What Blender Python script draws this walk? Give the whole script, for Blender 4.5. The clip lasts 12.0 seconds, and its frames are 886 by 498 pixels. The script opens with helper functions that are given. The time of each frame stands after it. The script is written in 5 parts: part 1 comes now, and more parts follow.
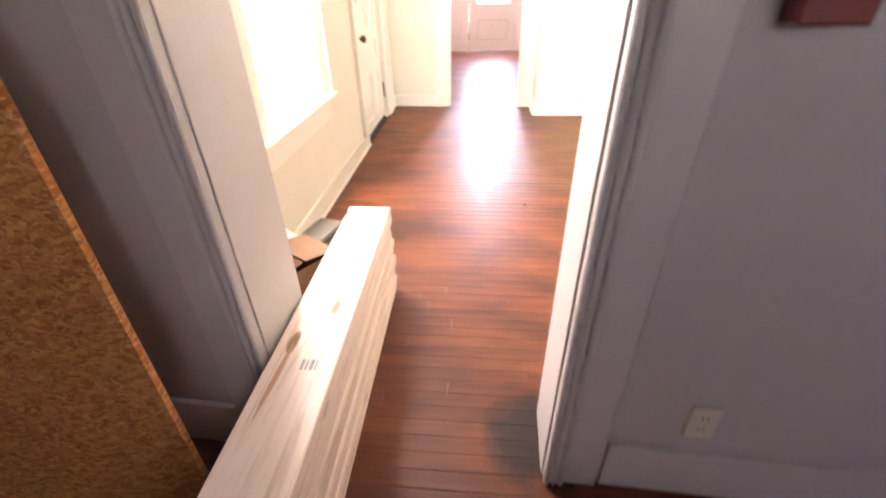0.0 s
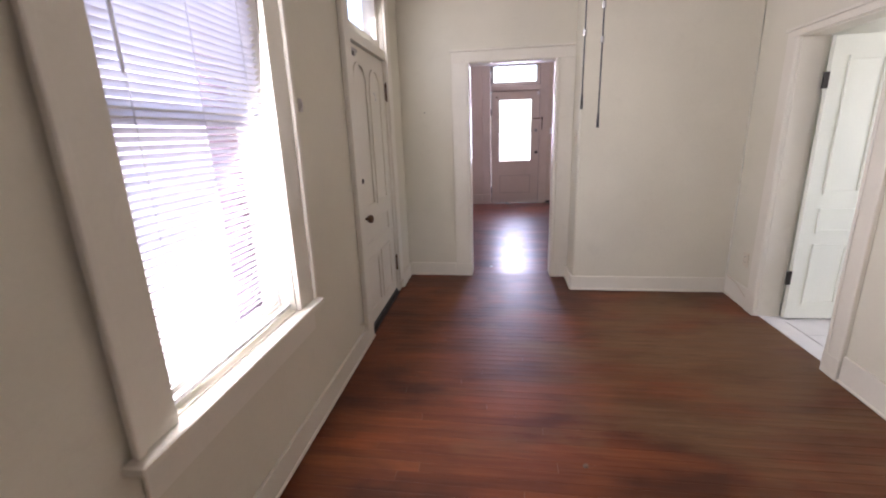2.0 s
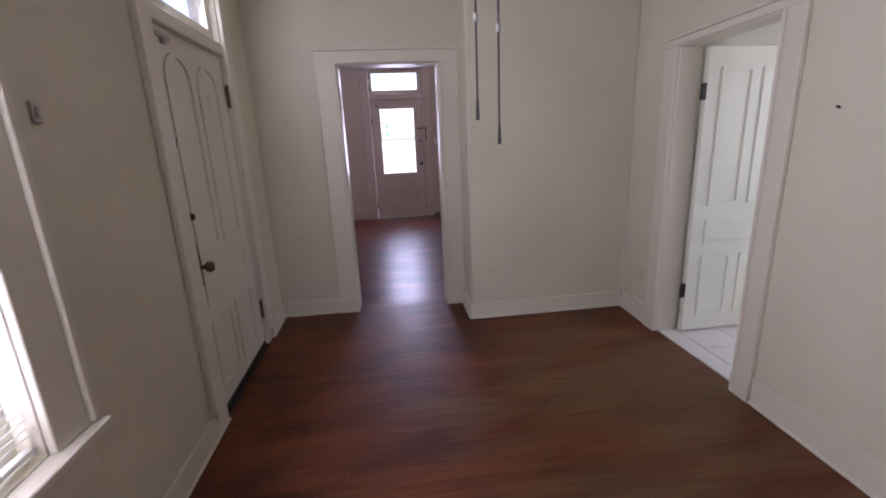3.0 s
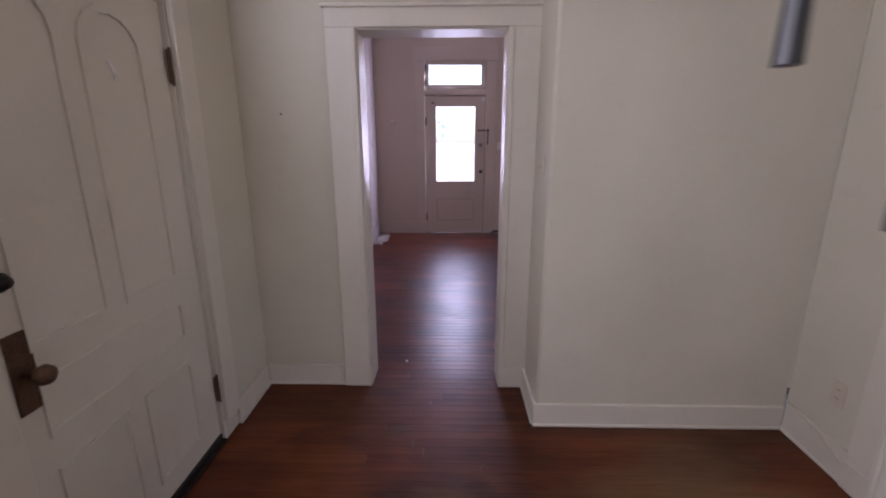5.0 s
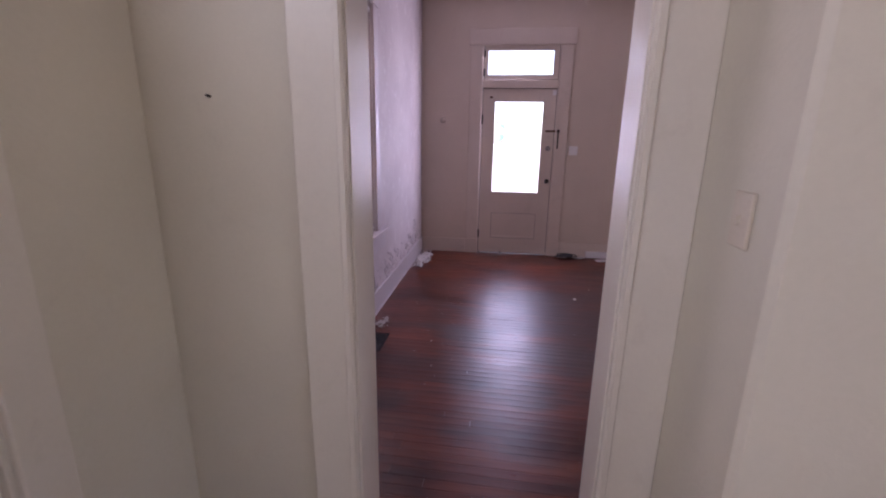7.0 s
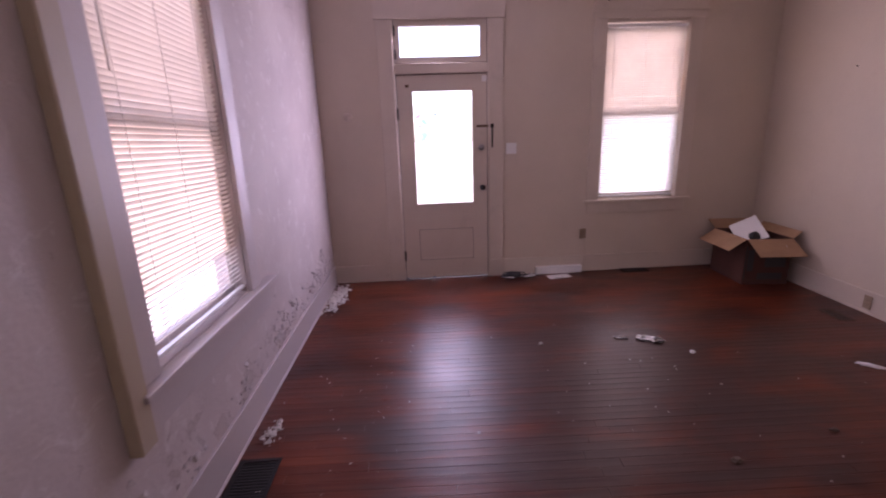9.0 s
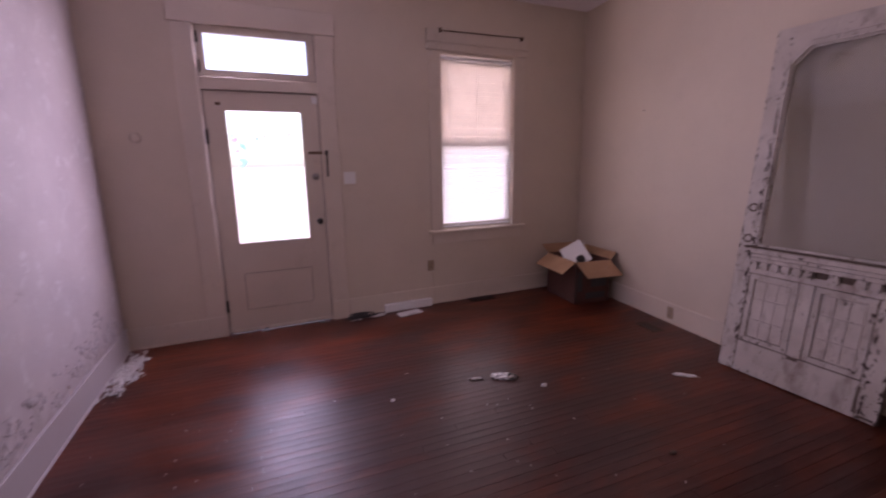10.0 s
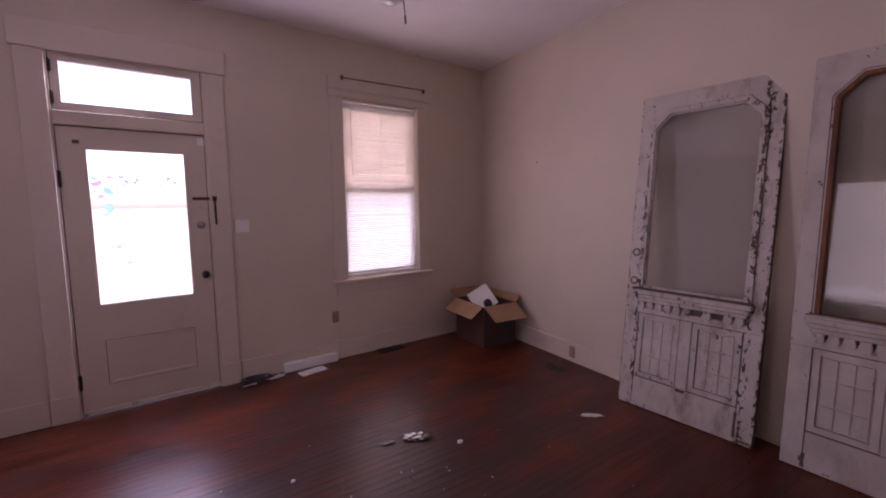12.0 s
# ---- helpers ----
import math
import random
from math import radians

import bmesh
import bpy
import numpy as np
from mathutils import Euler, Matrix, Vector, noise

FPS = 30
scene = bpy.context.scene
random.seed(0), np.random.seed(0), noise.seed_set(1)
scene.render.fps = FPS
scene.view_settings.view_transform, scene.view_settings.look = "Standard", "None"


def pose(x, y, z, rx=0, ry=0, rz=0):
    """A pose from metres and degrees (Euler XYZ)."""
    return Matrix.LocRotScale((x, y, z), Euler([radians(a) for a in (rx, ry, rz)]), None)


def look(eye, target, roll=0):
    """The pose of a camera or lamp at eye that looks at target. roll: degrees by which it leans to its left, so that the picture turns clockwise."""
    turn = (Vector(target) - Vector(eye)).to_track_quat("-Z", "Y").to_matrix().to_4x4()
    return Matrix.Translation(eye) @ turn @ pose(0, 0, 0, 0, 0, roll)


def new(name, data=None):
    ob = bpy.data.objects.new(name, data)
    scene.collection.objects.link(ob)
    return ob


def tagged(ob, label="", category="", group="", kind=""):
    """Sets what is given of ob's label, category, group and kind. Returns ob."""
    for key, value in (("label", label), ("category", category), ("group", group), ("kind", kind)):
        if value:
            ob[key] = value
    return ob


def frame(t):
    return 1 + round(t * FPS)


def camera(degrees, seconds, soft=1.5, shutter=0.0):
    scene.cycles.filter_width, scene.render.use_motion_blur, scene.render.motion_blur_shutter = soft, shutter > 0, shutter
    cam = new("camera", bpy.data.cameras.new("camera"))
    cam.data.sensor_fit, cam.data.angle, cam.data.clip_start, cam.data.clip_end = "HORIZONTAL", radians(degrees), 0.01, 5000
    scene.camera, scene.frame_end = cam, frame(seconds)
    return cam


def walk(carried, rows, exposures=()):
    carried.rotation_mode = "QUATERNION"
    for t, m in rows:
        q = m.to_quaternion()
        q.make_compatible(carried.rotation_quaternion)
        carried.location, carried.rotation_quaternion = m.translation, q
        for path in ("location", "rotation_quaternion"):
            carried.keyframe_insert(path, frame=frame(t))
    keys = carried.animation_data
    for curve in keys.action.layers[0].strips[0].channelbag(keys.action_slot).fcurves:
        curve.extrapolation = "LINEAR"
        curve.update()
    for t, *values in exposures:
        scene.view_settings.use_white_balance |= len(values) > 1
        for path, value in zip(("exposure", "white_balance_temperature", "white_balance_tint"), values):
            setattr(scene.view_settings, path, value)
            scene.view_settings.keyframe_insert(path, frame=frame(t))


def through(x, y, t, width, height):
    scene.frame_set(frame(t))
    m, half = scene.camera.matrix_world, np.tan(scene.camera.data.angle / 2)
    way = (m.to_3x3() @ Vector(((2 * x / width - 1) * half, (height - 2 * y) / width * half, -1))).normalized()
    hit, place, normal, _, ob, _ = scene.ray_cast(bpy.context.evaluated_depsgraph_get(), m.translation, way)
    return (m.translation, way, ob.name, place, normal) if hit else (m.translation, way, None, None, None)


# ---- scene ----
cam = camera(92.4, 12.0, soft=2.0, shutter=0.3)
PATH = [
    (0, (0.393, -0.476, 1.244), (0.23, 1.208, 0.177), -1.2),
    (0.5, (0.443, -0.263, 1.306), (-0.015, 1.448, 0.376), -0.3),
    (1, (0.391, -0.052, 1.338), (-0.088, 1.725, 0.556), -1.0),
    (1.5, (0.327, 0.198, 1.388), (0.05, 2.078, 0.763), -1.7),
    (2, (0.336, 0.46, 1.408), (0.053, 2.37, 0.888), -2.0),
    (2.5, (0.34, 0.751, 1.419), (0.293, 2.685, 0.913), -1.4),
    (3, (0.376, 1.046, 1.44), (0.591, 2.97, 0.939), -2.5),
    (5, (0.513, 2.261, 1.46), (0.467, 4.201, 0.975), -0.1),
    (5.5, (0.474, 2.561, 1.453), (0.364, 4.493, 0.95), 0.3),
    (6, (0.448, 2.836, 1.46), (0.318, 4.768, 0.959), 0.4),
    (6.5, (0.482, 3.118, 1.478), (0.19, 5.037, 0.993), 1.0),
    (8.5, (0.395, 4.373, 1.502), (0.182, 6.298, 1.004), -1.2),
    (9, (0.384, 4.63, 1.506), (0.434, 6.568, 1.015), -1.9),
    (9.5, (0.465, 4.88, 1.495), (0.716, 6.811, 1.043), -0.8),
    (10, (0.559, 5.035, 1.526), (1.28, 6.86, 1.134), -1.0),
    (10.5, (0.593, 5.129, 1.558), (1.633, 6.826, 1.357), -2.9),
    (11, (0.606, 5.149, 1.571), (1.708, 6.806, 1.374), -2.1),
    (11.5, (0.603, 5.149, 1.567), (1.716, 6.799, 1.37), -1.2),
    (12, (0.602, 5.152, 1.574), (1.726, 6.793, 1.367), -0.7),
]
EXPOSURES = [
    (0.0, 5.2, 7150, 21), (0.5, 4.6, 7100, 21), (1.0, 3.95, 6700, 21), (1.5, 3.58, 6400, 21), (2.0, 2.94, 6250, 22), (2.5, 2.45, 6100, 25),
    (3.0, 2.14, 6050, 26), (5.0, 2.22, 6050, 29), (6.5, 2.36, 6050, 32), (8.5, 2.54, 6550, 41), (9.5, 2.32, 6550, 42), (10.5, 2.2, 6600, 44), (12.0, 2.1, 6600, 44),
]
walk(cam, [(t, look(eye, target, roll)) for t, eye, target, roll in PATH], EXPOSURES)

# ---- world, sun, window light ----
world = bpy.data.worlds.new("sky")
scene.world = world
world.use_nodes = True
sky = world.node_tree.nodes.new("ShaderNodeTexSky")
sky.sky_type, sky.sun_disc = "NISHITA", False
sky.dust_density, sky.ozone_density = 2.0, 0.4
sky.sun_elevation, sky.sun_rotation = radians(58), radians(140)
world.node_tree.links.new(sky.outputs[0], world.node_tree.nodes["Background"].inputs[0])
world.node_tree.nodes["Background"].inputs[1].default_value = 0.15
sun = new("sun", bpy.data.lights.new("sun", "SUN"))
sun.data.energy, sun.data.angle, sun.data.color = 3.0, radians(0.5), (1.0, 0.95, 0.88)
sun.matrix_world = look((5, -6, 12), (0, 0, 0))


def window_light(name, eye, target, w, h, watts, color=(1, 1, 1)):
    ob = new(name, bpy.data.lights.new(name, "AREA"))
    ob.data.shape, ob.data.size, ob.data.size_y = "RECTANGLE", w, h
    ob.data.energy, ob.data.color = watts, color
    ob.matrix_world = look(eye, target)
    return ob


window_light("daylight_middle_window", (-0.578, 1.755, 1.49), (0.4, 1.90, 1.38), 0.76, 1.60, 8.6, (0.97, 0.98, 1.0))
window_light("daylight_middle_transom", (-0.612, 3.64, 2.30), (0.4, 3.80, 1.9), 0.72, 0.32, 0.9, (0.97, 0.98, 1.0))
window_light("daylight_front_door", (0.55, 9.235, 1.43), (0.50, 8.2, 1.40), 0.60, 1.15, 6.5, (0.78, 0.78, 1.0))
window_light("daylight_front_transom", (0.55, 9.235, 2.48), (0.50, 8.2, 2.30), 0.80, 0.27, 2.2, (0.85, 0.85, 1.0))
window_light("daylight_front_window", (2.62, 9.305, 1.73), (2.63, 8.2, 1.70), 0.82, 1.72, 1.3, (1.0, 0.93, 0.90))
window_light("daylight_left_window", (-0.60, 6.43, 1.60), (0.4, 6.45, 1.60), 0.80, 1.48, 1.5, (0.96, 0.92, 1.0))
window_light("skylight_middle_window", (-1.75, 1.8, 1.75), (-0.6, 1.8, 1.6), 1.6, 2.4, 2.2, (0.95, 0.95, 1.0))
window_light("skylight_front_window", (2.70, 10.0, 1.75), (2.66, 9.3, 1.70), 1.2, 2.2, 5.5, (1.0, 0.95, 0.93))
window_light("skylight_left_window", (-1.45, 6.43, 1.65), (-0.7, 6.43, 1.62), 1.2, 2.2, 4.5, (0.98, 0.96, 1.0))
# Added lamp: brightens the side room from an opening that is never seen.
window_light("daylight_side_room", (4.19, 2.6, 1.55), (3.2, 2.6, 1.3), 0.98, 1.28, 1.8)


# ---- materials ----
def material(name, rough=0.5, metal=0.0):
    m = bpy.data.materials.new(name)
    m.use_nodes = True
    b = m.node_tree.nodes["Principled BSDF"]
    b.inputs["Roughness"].default_value, b.inputs["Metallic"].default_value = rough, metal
    return m, m.node_tree, b


def node(nt, kind, **values):
    n = nt.nodes.new("ShaderNode" + kind)
    for k, v in values.items():
        n.inputs[k.replace("_", " ")].default_value = v
    return n


def place(nt, scale=(1, 1, 1), local=False):
    """World or object coordinates, stretched."""
    mp = node(nt, "Mapping", Scale=scale)
    if local:
        nt.links.new(nt.nodes.new("ShaderNodeTexCoord").outputs["Object"], mp.inputs[0])
    else:
        nt.links.new(nt.nodes.new("ShaderNodeNewGeometry").outputs["Position"], mp.inputs[0])
    return mp


def noise_tex(nt, at, scale, detail=4.0, rough=0.55, warp=0.0):
    n = node(nt, "TexNoise", Scale=scale, Detail=detail, Roughness=rough, Distortion=warp)
    nt.links.new(at.outputs[0], n.inputs["Vector"])
    return n.outputs[0]


def ramp(nt, fac, *stops):
    r = nt.nodes.new("ShaderNodeValToRGB")
    e = r.color_ramp.elements
    while len(e) < len(stops):
        e.new(0.5)
    for el, (p, c) in zip(e, stops):
        el.position = p
        el.color = (*c, 1) if isinstance(c, tuple) else (c, c, c, 1)
    nt.links.new(fac, r.inputs[0])
    return r.outputs[0]


def mix(nt, fac, a, b, mode="MIX"):
    m = nt.nodes.new("ShaderNodeMix")
    m.data_type, m.blend_type = "RGBA", mode
    for sock, v in ((m.inputs[0], fac), (m.inputs[6], a), (m.inputs[7], b)):
        if isinstance(v, bpy.types.NodeSocket):
            nt.links.new(v, sock)
        else:
            sock.default_value = (*v, 1) if isinstance(v, tuple) else v
    return m.outputs[2]


def bump(nt, b, height, strength=0.2, distance=0.002):
    n = node(nt, "Bump", Strength=strength, Distance=distance)
    nt.links.new(height, n.inputs["Height"])
    nt.links.new(n.outputs[0], b.inputs["Normal"])


def paint(name, col, rough=0.5, var=0.10, blot=0.12, coarse=1.3, fine=70.0, relief=0.25, depth=0.002, dirt=(0.30, 0.24, 0.17), dirty=0.0):
    """Painted plaster or wood: blotches, fine grain and a little dirt."""
    m, nt, b = material(name, rough)
    at = place(nt)
    big, small = noise_tex(nt, at, coarse, 5), noise_tex(nt, at, fine, 3)
    lo = tuple(c * (1 - blot) for c in col)
    c = ramp(nt, big, (0.3, lo), (0.7, col))
    c = mix(nt, var, c, ramp(nt, small, (0.3, tuple(x * 0.75 for x in col)), (0.7, col)))
    if dirty:
        mask = ramp(nt, noise_tex(nt, at, 6.0, 8, 0.7, 0.6), (0.58, 0.0), (0.72, dirty))
        c = mix(nt, mask, c, dirt)
    nt.links.new(c, b.inputs["Base Color"])
    nt.links.new(ramp(nt, big, (0.3, rough * 0.85), (0.7, min(1.0, rough * 1.15))), b.inputs["Roughness"])
    bump(nt, b, small, relief, depth)
    return m


def plain(name, col, rough=0.5, metal=0.0, fine=90.0, var=0.2):
    """Small hard things: one colour with a little mottling."""
    m, nt, b = material(name, rough, metal)
    at = place(nt)
    c = ramp(nt, noise_tex(nt, at, fine, 4), (0.3, tuple(x * (1 - var) for x in col)), (0.7, col))
    nt.links.new(c, b.inputs["Base Color"])
    return m


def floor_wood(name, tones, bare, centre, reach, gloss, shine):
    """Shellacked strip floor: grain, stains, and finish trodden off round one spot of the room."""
    m, nt, b = material(name, 0.35)

    def arith(kind, x, y, z=None):
        n = nt.nodes.new("ShaderNodeMath")
        n.operation = kind
        for sock, v in zip(n.inputs, (x, y, z)):
            if isinstance(v, bpy.types.NodeSocket):
                nt.links.new(v, sock)
            elif v is not None:
                sock.default_value = v
        return n.outputs[0]

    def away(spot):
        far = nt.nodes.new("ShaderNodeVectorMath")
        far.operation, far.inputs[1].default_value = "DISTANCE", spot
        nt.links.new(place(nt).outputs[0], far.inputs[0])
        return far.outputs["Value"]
    info = nt.nodes.new("ShaderNodeObjectInfo")
    shift = nt.nodes.new("ShaderNodeVectorMath")
    shift.operation = "MULTIPLY_ADD"
    shift.inputs[1].default_value, shift.inputs[2].default_value = (37.0, 53.0, 11.0), (0, 0, 0)
    nt.links.new(info.outputs["Random"], shift.inputs[0])
    add = nt.nodes.new("ShaderNodeVectorMath")
    nt.links.new(place(nt, (1.2, 34.0, 1.0)).outputs[0], add.inputs[0])
    nt.links.new(shift.outputs[0], add.inputs[1])
    grain = noise_tex(nt, add, 2.6, 7, 0.6, 0.5)
    wood = ramp(nt, grain, (0.25, tones[0]), (0.5, tones[1]), (0.75, tones[2]))
    tint = ramp(nt, info.outputs["Random"], (0.0, (0.78, 0.76, 0.75)), (0.5, (0.97, 0.96, 0.96)), (0.93, (1.10, 1.08, 1.05)), (1.0, (1.32, 1.40, 1.40)))
    wood = mix(nt, 1.0, wood, tint, "MULTIPLY")
    stain = noise_tex(nt, place(nt, (0.8, 1.9, 1.0)), 1.7, 6, 0.55, 0.5)
    wood = mix(nt, 1.0, wood, ramp(nt, stain, (0.34, (0.46, 0.44, 0.49)), (0.50, (0.95, 0.93, 0.93)), (0.68, (1.45, 1.36, 1.22))), "MULTIPLY")
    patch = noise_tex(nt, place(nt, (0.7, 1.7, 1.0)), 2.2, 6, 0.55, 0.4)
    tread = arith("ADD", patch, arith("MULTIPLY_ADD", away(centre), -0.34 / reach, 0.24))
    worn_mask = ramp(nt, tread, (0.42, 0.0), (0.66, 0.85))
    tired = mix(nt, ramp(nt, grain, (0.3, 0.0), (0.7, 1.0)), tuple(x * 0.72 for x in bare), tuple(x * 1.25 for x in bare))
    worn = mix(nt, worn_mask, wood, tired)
    scuff = noise_tex(nt, place(nt, (3.0, 20.0, 1.0)), 4.0, 9, 0.78)
    worn = mix(nt, ramp(nt, scuff, (0.60, 0.0), (0.80, 0.28)), worn, tuple(x * 2.6 for x in bare))
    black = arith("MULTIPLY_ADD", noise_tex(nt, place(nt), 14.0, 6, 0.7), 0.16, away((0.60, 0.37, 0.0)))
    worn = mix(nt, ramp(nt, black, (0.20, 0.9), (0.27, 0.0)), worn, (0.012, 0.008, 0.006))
    nt.links.new(worn, b.inputs["Base Color"])
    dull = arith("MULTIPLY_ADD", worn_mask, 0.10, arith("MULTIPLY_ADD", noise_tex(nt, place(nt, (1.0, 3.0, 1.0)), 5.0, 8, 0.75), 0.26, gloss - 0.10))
    nt.links.new(dull, b.inputs["Roughness"])
    b.inputs["Specular IOR Level"].default_value = shine
    wave = noise_tex(nt, place(nt, (1.0, 1.6, 1.0)), 16.0, 3, 0.5)
    bump(nt, b, mix(nt, 0.25, wave, grain), 0.22, 0.0022)
    return m


def pine(name, axis, lo=(0.58, 0.42, 0.30), hi=(0.72, 0.59, 0.48), knots=()):
    m, nt, b = material(name, 0.6)
    st = [22.0, 22.0, 22.0]
    st[axis] = 1.1
    grain = noise_tex(nt, place(nt, tuple(st)), 1.6, 6, 0.6, 1.2)
    c = ramp(nt, grain, (0.35, lo), (0.52, hi), (0.7, tuple(x * 0.92 for x in hi)))
    v = node(nt, "TexVoronoi", Scale=1.0)
    sk = [9.0, 9.0, 9.0]
    sk[axis] = 3.2
    nt.links.new(place(nt, tuple(sk)).outputs[0], v.inputs["Vector"])
    c = mix(nt, ramp(nt, v.outputs["Distance"], (0.07, 0.9), (0.15, 0.0)), c, (0.24, 0.11, 0.045))
    ragged = noise_tex(nt, place(nt, tuple(st)), 3.0, 4)
    for centre, size, tone in knots:
        off, dist, rim = nt.nodes.new("ShaderNodeVectorMath"), nt.nodes.new("ShaderNodeVectorMath"), nt.nodes.new("ShaderNodeMath")
        off.operation, off.inputs[1].default_value = "SUBTRACT", centre
        nt.links.new(place(nt).outputs[0], off.inputs[0])
        fit = node(nt, "Mapping", Scale=tuple(1 / q for q in size))
        nt.links.new(off.outputs[0], fit.inputs[0])
        dist.operation = "LENGTH"
        nt.links.new(fit.outputs[0], dist.inputs[0])
        rim.operation = "ADD"
        nt.links.new(dist.outputs["Value"], rim.inputs[0])
        nt.links.new(ragged, rim.inputs[1])
        c = mix(nt, ramp(nt, rim.outputs[0], (0.75, 0.9), (1.2, 0.65), (1.4, 0.0)), c, tone)
    nt.links.new(c, b.inputs["Base Color"])
    bump(nt, b, grain, 0.15, 0.001)
    return m


def chipped(name, level, tone=1.0, edges=0.10, grime=0.6):
    """Old white paint flaking off dark wood, most of all along the glass bead and the outer edges of a door."""
    m, nt, b = material(name, 0.5)
    co, info = nt.nodes.new("ShaderNodeTexCoord"), nt.nodes.new("ShaderNodeObjectInfo")
    at = nt.nodes.new("ShaderNodeVectorMath")
    nt.links.new(co.outputs["Object"], at.inputs[0])
    nt.links.new(info.outputs["Location"], at.inputs[1])
    sep = nt.nodes.new("ShaderNodeSeparateXYZ")
    nt.links.new(co.outputs["Object"], sep.inputs[0])
    near = ramp(nt, sep.outputs[0], (0.004, 0.8), (0.02, 0.0), (0.062, 0.1), (0.088, 1.0), (0.125, 0.1), (0.79, 0.1), (0.825, 1.0), (0.862, 0.2), (0.888, 0.1), (0.900, 1.0))
    low = ramp(nt, sep.outputs[2], (0.0, 0.75), (0.15, 0.25), (0.6, 0.2), (0.85, 0.55), (1.0, 0.3))
    big = noise_tex(nt, at, 3.4, 4)

    def gather(a, k, c):
        n = nt.nodes.new("ShaderNodeMath")
        n.operation = "MULTIPLY_ADD"
        n.inputs[1].default_value = k
        nt.links.new(a, n.inputs[0])
        nt.links.new(c, n.inputs[2])
        return n.outputs[0]
    long = node(nt, "Mapping", Scale=(1.0, 1.0, 0.5))
    nt.links.new(at.outputs[0], long.inputs[0])
    chip = gather(low, edges * 0.5, gather(near, edges, gather(big, 0.30, noise_tex(nt, long, 46.0, 5, 0.6, 0.5))))
    mask = ramp(nt, chip, (level, 0.0), (level + 0.012, 1.0))
    white = ramp(nt, noise_tex(nt, at, 5.0, 6), (0.3, tuple(x * tone for x in (0.42, 0.37, 0.325))), (0.7, tuple(x * tone for x in (0.55, 0.495, 0.445))))
    streak = node(nt, "Mapping", Scale=(1.0, 1.0, 0.35))
    nt.links.new(at.outputs[0], streak.inputs[0])
    dirt = gather(low, 0.10, noise_tex(nt, streak, 9.0, 8, 0.75))
    white = mix(nt, ramp(nt, dirt, (0.54, 0.0), (0.76, grime)), white, (0.19, 0.135, 0.10))
    nt.links.new(mix(nt, mask, white, (0.050, 0.030, 0.021)), b.inputs["Base Color"])
    bump(nt, b, ramp(nt, mask, (0.0, 1.0), (1.0, 0.0)), 0.6, 0.002)
    return m


def strand_board():
    m, nt, b = material("strand_board", 0.75)
    at = place(nt, (1.0, 1.0, 2.2))
    v = node(nt, "TexVoronoi", Scale=70.0, Randomness=1.0)
    warp = noise_tex(nt, at, 9.0, 4)
    nt.links.new(mix(nt, 0.25, at.outputs[0], warp), v.inputs["Vector"])
    c = ramp(nt, v.outputs["Color"], (0.1, (0.32, 0.10, 0.025)), (0.5, (0.56, 0.215, 0.062)), (0.9, (0.72, 0.36, 0.125)))
    c = mix(nt, ramp(nt, noise_tex(nt, at, 30.0, 8, 0.75), (0.55, 0.0), (0.7, 0.6)), c, (0.12, 0.05, 0.02))
    nt.links.new(c, b.inputs["Base Color"])
    bump(nt, b, v.outputs["Distance"], 0.3, 0.002)
    return m


def cardboard(name, col):
    m, nt, b = material(name, 0.8)
    at = place(nt)
    c = ramp(nt, noise_tex(nt, at, 7.0, 6), (0.3, tuple(x * 0.75 for x in col)), (0.7, col))
    c = mix(nt, 0.2, c, ramp(nt, noise_tex(nt, place(nt, (4, 4, 120)), 3.0, 2), (0.4, tuple(x * 0.7 for x in col)), (0.6, col)))
    nt.links.new(c, b.inputs["Base Color"])
    return m


def glass(name, rough=0.02, haze=0.0, tint=(1.0, 1.0, 1.0)):
    m, nt, b = material(name, rough)
    out = nt.nodes["Material Output"]
    clear, gloss, mx = nt.nodes.new("ShaderNodeBsdfTransparent"), nt.nodes.new("ShaderNodeBsdfGlossy"), nt.nodes.new("ShaderNodeMixShader")
    facing = node(nt, "LayerWeight", Blend=0.5)
    power = nt.nodes.new("ShaderNodeMath")
    power.operation = "POWER"
    power.inputs[1].default_value = 4.0
    nt.links.new(facing.outputs["Facing"], power.inputs[0])
    fres = nt.nodes.new("ShaderNodeMath")
    fres.operation = "MULTIPLY_ADD"
    fres.inputs[1].default_value, fres.inputs[2].default_value = 0.75, 0.05
    nt.links.new(power.outputs[0], fres.inputs[0])
    gloss.inputs["Roughness"].default_value = rough
    clear.inputs[0].default_value = (*tint, 1)
    nt.links.new(fres.outputs[0], mx.inputs[0])
    nt.links.new(clear.outputs[0], mx.inputs[1])
    nt.links.new(gloss.outputs[0], mx.inputs[2])
    last = mx.outputs[0]
    if haze:
        dust, m2 = nt.nodes.new("ShaderNodeBsdfDiffuse"), nt.nodes.new("ShaderNodeMixShader")
        dust.inputs[0].default_value = (0.5, 0.47, 0.44, 1)
        nt.links.new(ramp(nt, noise_tex(nt, place(nt), 4.0, 6), (0.3, haze * 0.5), (0.7, haze)), m2.inputs[0])
        nt.links.new(last, m2.inputs[1])
        nt.links.new(dust.outputs[0], m2.inputs[2])
        last = m2.outputs[0]
    nt.links.new(last, out.inputs[0])
    return m


